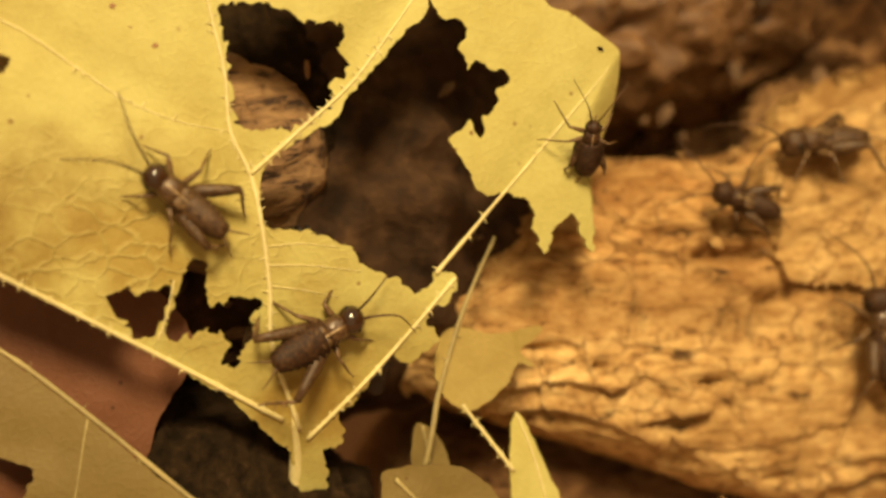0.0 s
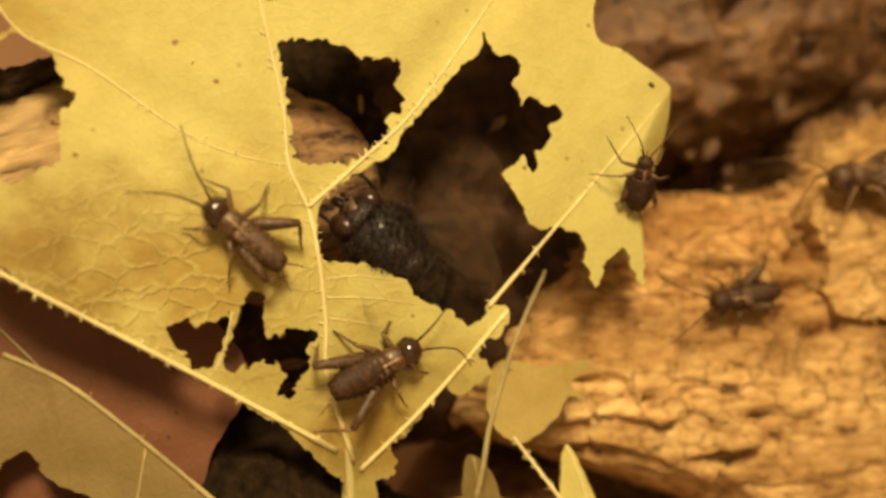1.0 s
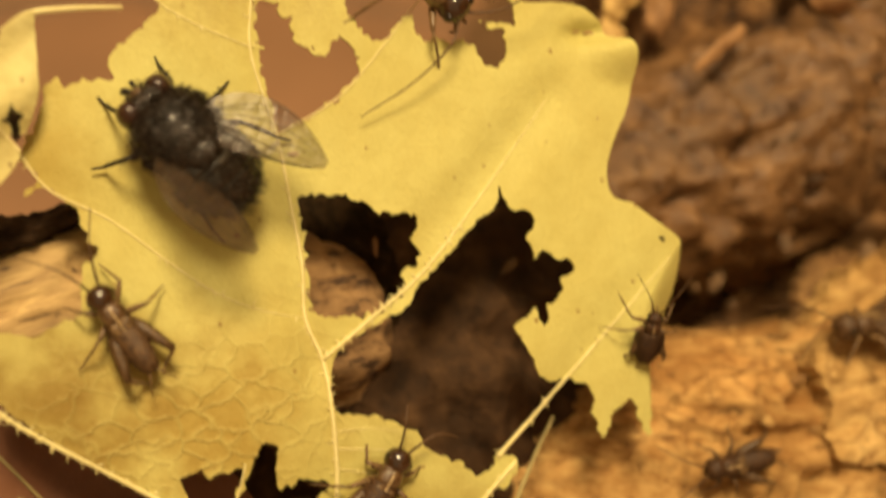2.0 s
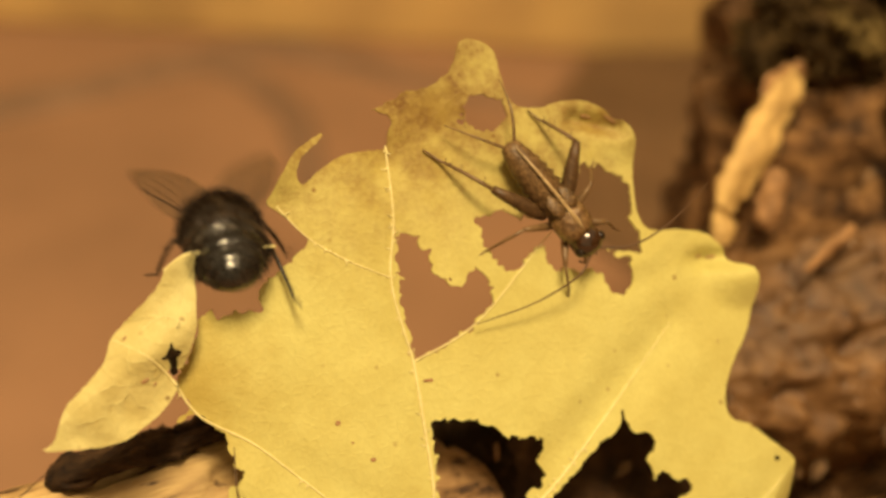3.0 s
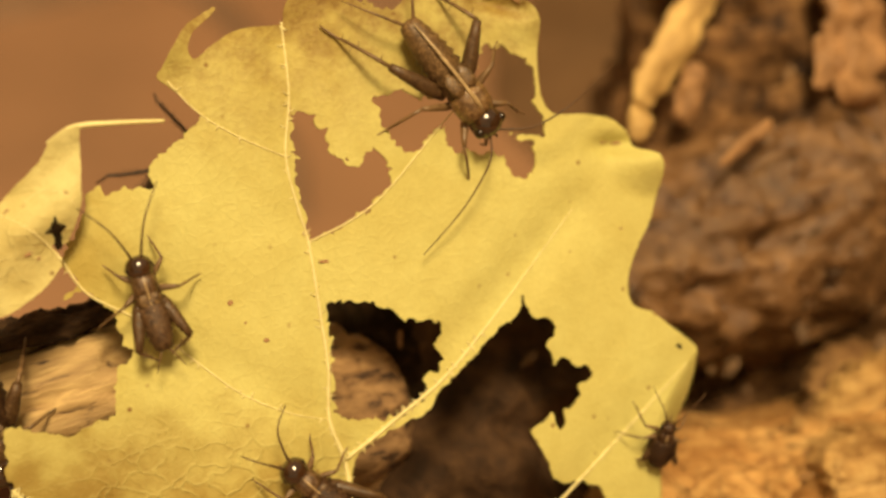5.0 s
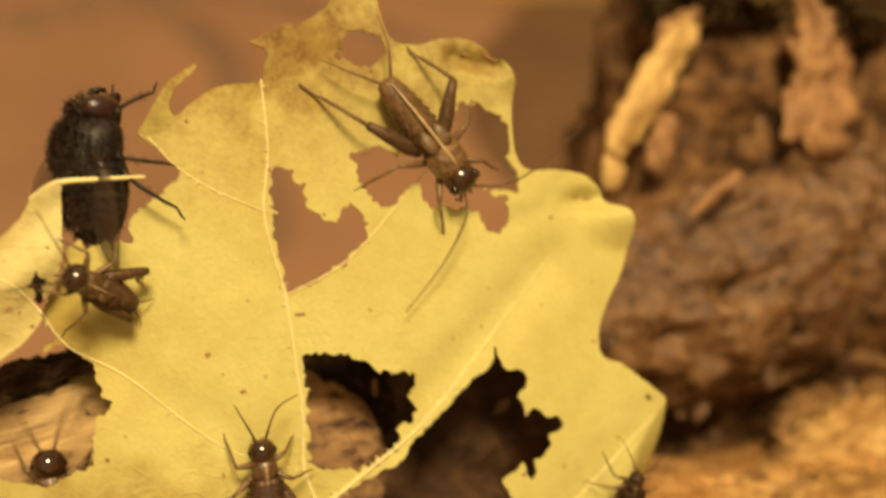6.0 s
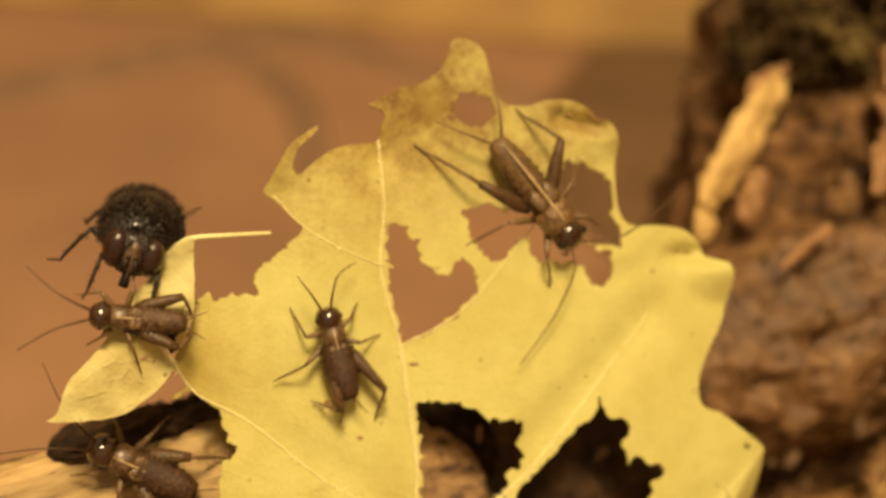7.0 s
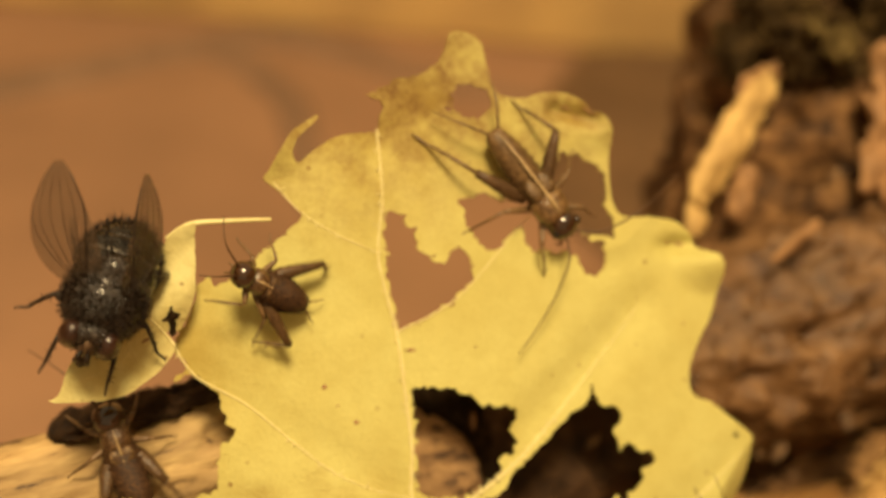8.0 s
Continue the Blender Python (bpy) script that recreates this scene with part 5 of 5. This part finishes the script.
        wing = part("wing", wing_mesh(L, side), WING, thing, "smoky clear wing", Matrix.Translation(Vector((0.06, 0.15 * side, 0.42)) * L) @ pose(0, 0, 0, 8 * side, -5, -17 * side))
        for bm in wing_veins(L, side):
            part("wing_vein", bm, FLY_LEG, wing)
    part("proboscis", tube([Vector((0.40, 0, 0.2)) * L, Vector((0.42, 0, 0.14)) * L, Vector((0.43, 0, 0.09)) * L], (0.026 * L, 0.034 * L), 8), FLY_LEG, head)
    for name, hip, knee, foot in (("foreleg", (0.22, 0.09, 0.19), (0.36, 0.18, 0.22), (0.48, 0.20, 0.0)), ("middle_leg", (0.12, 0.11, 0.17), (0.12, 0.29, 0.26), (0.17, 0.42, 0.0)),
                                  ("hind_leg", (0.03, 0.10, 0.17), (-0.18, 0.27, 0.25), (-0.42, 0.35, 0.0))):
        for side in (1, -1):
            flip = lambda p: Vector((p[0], p[1] * side, p[2])) * L
            leg_parts(thing, name, flip(hip), flip(knee), flip(foot), 0.034 * L, FLY_LEG, 26, 0.56)
    return thing


wanderer = build_cricket(6.2, "small brown cricket that wanders over the yellow leaf", legs={
    ("foreleg", -1): ((0.42, -0.24, 0.20), (0.60, -0.20, 0.02)), ("middle_leg", -1): ((0.10, -0.32, 0.22), (0.13, -0.50, 0.0)), ("hind_leg", -1): ((-0.31, -0.42, 0.26), (-0.46, -0.32, 0.0)),
    ("middle_leg", 1): ((0.02, 0.22, 0.22), (-0.14, 0.41, 0.0)), ("hind_leg", 1): ((-0.42, 0.22, 0.26), (-0.52, 0.10, 0.02))})
climber = build_cricket(6.5, "small dark cricket that climbs the yellow leaf", shell=SHELL_DEEP, fat=1.4, legs={
    ("foreleg", 1): ((0.23, 0.27, 0.20), (0.46, 0.36, 0.0)), ("middle_leg", 1): ((-0.06, 0.31, 0.2), (-0.18, 0.54, 0.0)), ("hind_leg", 1): ((-0.52, 0.32, 0.25), (-0.36, 0.44, 0.0)),
    ("hind_leg", -1): ((-0.46, -0.40, 0.26), (-0.68, -0.32, 0.0)), ("middle_leg", -1): ((0.10, -0.28, 0.2), (0.15, -0.46, 0.0))},
    feelers={1: ((0.60, 0.09, 0.30), (0.74, 0.15, 0.34), (0.90, 0.21, 0.30)), -1: ((0.60, -0.08, 0.30), (0.80, -0.20, 0.32), (0.88, -0.43, 0.22))})
rester = build_cricket(9.9, "larger brown cricket resting over the holes in the leaf", shell=SHELL_PALE, wings=True, fat=0.98, thigh=0.050, tail=1.7, brow=0.80, collar=COLLAR_PALE, legs={
    ("hind_leg", -1): ((-0.31, -0.30, 0.24), (-0.68, -0.41, 0.02)), ("hind_leg", 1): ((-0.20, 0.37, 0.24), (-0.46, 0.33, 0.02)), ("foreleg", -1): ((0.40, -0.22, 0.2), (0.62, -0.28, 0.0)), ("middle_leg", -1): ((0.03, -0.30, 0.22), (0.0, -0.54, 0.02))},
    feelers={1: ((0.58, 0.22, 0.30), (0.62, 0.52, 0.35), (0.62, 0.98, 0.2)), -1: ((0.60, -0.14, 0.25), (0.78, -0.42, 0.17), (0.92, -0.80, 0.1))})
edge_sitter = build_cricket(4.3, "small brown cricket at the leaf's thin edge", shell=SHELL_DEEP, dark=SHELL_DEEP, collar=SHELL_DEEP, brow=0.85, fat=1.75, legs={("foreleg", 1): ((0.36, 0.36, 0.2), (0.62, 0.56, 0.06)), ("middle_leg", 1): ((0.12, 0.34, 0.22), (0.04, 0.68, 0.04))})
wood_walker = build_cricket(8.0, "dark brown cricket that walks on the split stick", shell=SHELL_DEEP, fat=1.3)
plate_sitter = build_cricket(7.4, "brown cricket on the pale plate of wood", dark=SHELL, collar=SHELL)
clinger = build_cricket(8.0, "dark cricket clinging to the rotten log", shell=SHELL_DEEP, dark=SHELL_DEEP)
log_runner = build_cricket(5.8, "dark cricket that creeps over the rotten log", shell=SHELL_DEEP, dark=SHELL_DEEP, collar=SHELL_DEEP, leg_material=THIGH)
fly = build_fly(10.2, "stout black fly with smoky wings and dark red eyes")


# ---- what moves ----
def crawl(thing, rows):
    """Key a thing in the leaf's space: seconds, millimetres along, up and out, heading, then nose-down and roll."""
    walk(thing, [(r[0], in_leaf(r[1], r[2], r[3], r[6] if len(r) > 6 else 0, r[5] if len(r) > 5 else 0, r[4])) for r in rows])


def stride(thing, spans, swing=13, beat=0.2, rest=None):
    """Swing the legs about their hips while the thing walks; three go forward as three go back. rest: a leg's own angle over time."""
    order = 0
    for leg in [c for c in thing.children if c.name.split(".")[0] in ("foreleg", "middle_leg", "hind_leg")]:
        hip = leg.matrix_basis.translation.copy()
        side = 1 if hip.y > 0 else -1
        first = 1 if (order // 2 + (side > 0)) % 2 else -1
        order += 1
        turns = (rest or {}).get((leg.name.split(".")[0], side), ((0.0, 0.0), (8.0, 0.0)))
        rows = {t: 0.0 for t, _ in turns}
        for a, b in spans:
            rows[a], rows[b], t, way = 0.0, 0.0, a + beat / 2, first
            while t < b - 0.02:
                rows[round(t, 2)], t, way = way * swing * side, t + beat / 2, -way
        walk(leg, [(t, Matrix.Translation(hip) @ pose(0, 0, 0, 0, 0, rows[t] + float(np.interp(t, *zip(*turns))))) for t in sorted(rows)])


def motions():
    crawl(wanderer, [(0, -4.0, -15.5, 0.2, 130), (1.0, -4.0, -15.5, 0.2, 130), (1.1, -8.4, -14.4, 0.3, 126), (1.2, -9.9, -12.6, 0.2, 118), (2.3, -11.6, -10.4, 0.2, 116), (2.5, -11.4, -10.9, 0.2, 118),
                     (3.7, -11.2, -10.4, 0.2, 124), (4.0, -11.0, -8.8, 0.2, 140), (4.2, -11.2, -8.4, 0.2, 122), (4.3, -11.0, -7.6, 0.2, 108), (4.5, -10.6, -7.2, 0.2, 94), (4.7, -10.4, -5.0, 0.2, 95),
                     (5.2, -11.4, -1.6, 0.2, 104), (5.8, -12.7, 1.2, 0.4, 112), (6.0, -12.6, 2.3, 1.7, 148, -38), (6.2, -15.8, 2.9, 2.6, 156), (6.5, -17.4, 4.4, 1.9, 160), (7.0, -17.6, 4.0, 1.9, 168),
                     (7.15, -20.4, 2.2, 1.4, 176), (7.3, -21.6, 0.9, 0.9, 190), (7.4, -22.2, 0.4, 0.8, 170), (7.48, -26.4, 0.6, -2.0, 178), (7.58, -44.0, -4.0, -13.0, 182), (8.0, -46.0, -6.0, -16.0, 184)])
    tucked = {("hind_leg", -1): ((0.0, 0.0), (1.0, 0.0), (1.2, -20.0), (8.0, -20.0)), ("hind_leg", 1): ((0.0, 0.0), (1.0, 0.0), (1.2, -4.0), (8.0, -4.0)),
              ("middle_leg", 1): ((0.0, 0.0), (1.0, 0.0), (1.2, -16.0), (8.0, -16.0))}
    stride(wanderer, [(1.0, 1.3), (3.7, 4.8), (5.2, 6.4), (7.0, 7.6)], rest=tucked)
    crawl(climber, [(0, 2.3, -25.3, -1.5, 18), (1.0, 2.5, -25.2, -1.5, 16), (1.2, 2.5, -24.9, -1.5, 24), (3.0, 2.4, -22.0, -0.8, 60), (4.0, 4.6, -19.8, -0.4, 100), (4.3, 4.2, -18.6, -0.2, 130), (4.5, 1.6, -18.4, -0.2, 125),
                    (4.7, -0.2, -17.6, 0.3, 140), (5.8, -3.4, -12.8, 0.2, 92), (6.0, -3.2, -12.1, 0.2, 92), (6.5, -3.8, -7.4, 0.2, 92), (7.0, -5.0, 0.1, 0.2, 99), (7.1, -4.6, 1.0, 0.2, 110), (7.2, -4.9, 1.5, 0.2, 126),
                    (7.5, -6.9, 2.5, 0.2, 141), (7.8, -8.8, 3.6, 0.5, 148, -8), (8.0, -9.6, 4.3, 1.3, 150, -26)])
    close = {("hind_leg", -1): ((0.0, 0.0), (3.0, 0.0), (4.0, -16.0), (7.5, -16.0), (7.9, 8.0), (8.0, 8.0)), ("hind_leg", 1): ((0.0, 0.0), (3.0, 0.0), (4.0, 6.0), (7.5, 6.0), (7.9, -14.0), (8.0, -14.0))}
    stride(climber, [(3.0, 7.3), (7.6, 8.0)], rest=close)
    crawl(rester, [(0, 10.0, 9.6, 0.2, -58), (8, 10.0, 9.6, 0.2, -58)])
    for head in [c for c in rester.children if c.name.split(".")[0] == "head"]:
        for feeler in [c for c in head.children if c.name.split(".")[0] == "antenna" and c.matrix_basis.translation.y < 0]:
            base = feeler.matrix_basis.translation.copy()
            walk(feeler, [(t, Matrix.Translation(base) @ pose(0, 0, 0, 0, 0, turn)) for t, turn in ((0, -20), (2.5, -34), (3.0, -40), (3.2, -24), (3.4, -6), (3.6, 17), (3.8, 24), (4.0, 28), (4.2, 6), (4.5, -10), (5.8, -6), (6.5, -4), (8.0, 0))])
    crawl(edge_sitter, [(0, 22.6, -16.4, 0.3, 84, -34, -14), (8, 22.6, -16.4, 0.3, 84, -34, -14)])
    crawl(wood_walker, [(0, -40, -7, -4.0, 0), (3.5, -30.0, -6.2, -4.0, -4), (4.0, -21.2, -6.4, -4.0, -2), (4.1, -22.0, -6.2, -4.0, -10), (4.3, -21.8, -7.0, -4.0, -60), (4.5, -21.2, -8.0, -4.0, -98), (4.7, -21.4, -7.8, -4.0, -95),
                        (5.8, -18.0, -13.0, -4.0, 20), (6.0, -16.4, -12.0, -4.0, 90), (6.2, -15.4, -9.9, -4.0, 140), (6.5, -18.6, -6.4, -3.9, 138), (7.0, -18.2, -6.2, -3.9, 146), (7.5, -18.6, -6.2, -3.9, 142), (8.0, -19.6, -6.6, -3.9, 104)])
    stride(wood_walker, [(3.5, 4.6), (5.8, 6.5), (7.5, 8.0)])
    crawl(plate_sitter, [(0, 42.9, -20.6, -3.8, 176, 0, 52), (4.7, 42.9, -20.6, -3.8, 176, 0, 52), (5.1, 50.0, -20.6, -4.0, 120, 0, 20), (5.3, 54.0, -21.4, -4.4, 40, 0, 0), (5.7, 68.0, -24.0, -5.0, -10), (8, 70.0, -24.5, -5.0, -12)])
    stride(plate_sitter, [(4.8, 5.8)])
    crawl(clinger, [(0, 44.6, -35.0, -4.0, 92), (8, 44.6, -35.0, -4.0, 92)])
    crawl(log_runner, [(0, 36.0, -22.8, -4.6, 152), (0.3, 34.6, -24.4, -4.6, 164), (0.5, 33.6, -25.4, -4.6, 174), (1.0, 31.2, -26.2, -4.7, 178), (2.0, 30.0, -27.5, -4.4, 178), (8.0, 30.0, -27.5, -4.0, 178)])
    stride(log_runner, [(0.0, 1.9)])
    crawl(fly, [(0, 3.6, -23.0, -9.0, 84), (0.5, 3.8, -21.5, -8.4, 86), (0.7, 4.6, -19.0, -6.8, 96), (0.9, 5.4, -18.2, -5.6, 112, -4), (1.0, 5.2, -17.6, -5.0, 126, -10), (1.1, 2.6, -15.2, -0.6, 130, -22), (1.2, 0.2, -12.8, 0.6, 138, -26), (1.35, -1.3, -10.2, 0.6, 137, -6), (1.7, -4.2, -4.6, 0.4, 130),
                (2.3, -8.8, 3.9, 0.4, 124), (2.5, -11.0, 5.8, 0.9, 120, -14), (2.7, -12.2, 7.6, 0.9, 146, -10), (2.9, -11.4, 9.2, 1.4, 150, 30), (3.0, -11.5, 7.3, -2.4, 92, 60), (3.1, -9.6, 6.2, -7.6, 84, 66),
                (3.2, -8.6, 5.6, -9.0, 50, 40, 50), (3.35, -6.6, 4.4, -7.6, 25, 15, 100), (3.5, -4.6, 3.4, -5.4, 10, 0, 140), (4.5, -4.6, 3.6, -4.8, 12, 0, 176), (4.7, -5.4, 4.8, -4.6, 20, 0, 176), (5.3, -9.2, 8.8, -5.0, 60, 0, 70), (5.8, -8.8, 10.2, -2.7, 84, 0, -58),
                (6.0, -9.1, 9.8, -2.7, 84, 0, -60), (6.2, -9.6, 9.9, -2.7, 78, 0, -56), (6.4, -10.8, 9.6, -4.0, 56, 0, -20), (6.5, -12.4, 9.0, -4.0, 110, -20), (6.6, -15.4, 8.6, -3.8, 165, -28), (6.7, -17.0, 8.8, -3.2, 200, -38), (6.8, -18.0, 8.1, -2.4, 238, -56),
                (7.0, -17.9, 7.5, -2.0, 247, -60), (7.1, -17.0, 8.2, -1.0, 250, -46), (7.2, -15.8, 8.8, 0.6, 260, -26), (7.3, -16.8, 7.6, 1.4, 246, -26), (7.4, -19.2, 6.0, 1.6, 228, -24), (7.5, -20.0, 5.5, 1.6, 221, -22), (7.6, -20.2, 5.1, 1.6, 221, -22), (7.8, -20.2, 4.4, 1.5, 233, -20), (8.0, -20.1, 4.0, 1.5, 244, -20)])
    # the wings: folded, flung up at the start and beside the lobe; aims are in the leaf's space
    for wing in [c for c in fly.children if c.name.split(".")[0] == "wing"]:
        hinge = wing.matrix_basis.translation.copy()
        left = hinge.y > 0
        side = 1 if left else -1
        folded = pose(0, 0, 0, 8 * side, -5, -17 * side).to_quaternion()

        def aim(turn, along, normal):
            """The wing's turn in the fly's space for a direction and a face in the leaf's."""
            back = pose(0, 0, 0, *turn).to_3x3().inverted()
            x = -(back @ Vector(along)).normalized()
            z = back @ Vector(normal)
            z = (z - x * z.dot(x)).normalized()
            y = z.cross(x)
            return Matrix((x, y, z)).transposed().to_quaternion()

        flung = aim((0, 64, 92), (0.40 * -side, 0.46, -0.79), (0, 0.88, 0.46))
        keys = [(0, folded), (1.06, folded)]
        spread = aim((0, -26, 138), (0.58, -0.78, -0.15) if left else (0.95, 0.18, -0.15), (-0.12, 0.31, 0.93))
        keys += [(1.18, spread), (1.3, spread), (1.7, folded)]
        swept = aim((0, -10, 121), (0.60, -0.80, -0.07) if left else (0.85, -0.53, 0.0), (0.62, 0.35, 0.70) if left else (0.05, 0.2, 1.0))
        keys += [(2.2, swept), (2.6, swept), (2.88, folded), (2.97, flung), (3.04, flung), (3.2, folded), (6.6, folded), (6.8, aim((0, -56, 238), (0.12, 0.05, -0.99), (-0.3, 0.85, 0.1))), (7.02, aim((0, -60, 247), (0.12, 0.05, -0.99), (-0.3, 0.85, 0.1)))]
        keys.append((7.2, aim((0, -26, 260), *(((-0.1, 0.9, 0.35), (0, -0.3, 1)) if left else ((-0.95, 0.2, 0.3), (0.3, 0, 1))))))
        keys.append((7.45, aim((0, -23, 224), *(((0.30, 0.88, 0.25), (0.6, -0.4, 0.6)) if left else ((0.42, 0.86, 0.30), (0.7, -0.4, 0.5))))))
        keys.append((7.6, aim((0, -22, 221), *(((0.30, 0.88, 0.25), (0.6, -0.4, 0.6)) if left else ((0.42, 0.86, 0.30), (0.7, -0.4, 0.5))))))
        keys.append((8.0, aim((0, -20, 244), *(((0.20, 0.95, 0.15), (0.78, -0.22, 0.55)) if left else ((-0.10, 0.92, 0.34), (-0.2, -0.4, 0.85))))))
        rows = []
        for (t0, q0), (t1, q1) in zip(keys, keys[1:]):
            rows += [(t0, q0), ((t0 + t1) / 2, q0.slerp(q1, 0.5))]
        walk(wing, [(t, Matrix.Translation(hinge) @ q.to_matrix().to_4x4()) for t, q in rows + keys[-1:]])
    braced = {("foreleg", -1): ((0.0, 0.0), (5.3, 0.0), (5.8, -14.0), (6.2, -14.0), (6.5, 0.0), (8.0, 0.0)), ("middle_leg", -1): ((0.0, 0.0), (5.3, 0.0), (5.8, -34.0), (6.2, -34.0), (6.5, 0.0), (8.0, 0.0)),
              ("hind_leg", -1): ((0.0, 0.0), (5.3, 0.0), (5.8, 22.0), (6.2, 22.0), (6.5, 0.0), (8.0, 0.0))}
    stride(fly, [(0.6, 2.9), (5.3, 5.8), (6.2, 6.6), (7.0, 8.0)], 15, rest=braced)


motions()
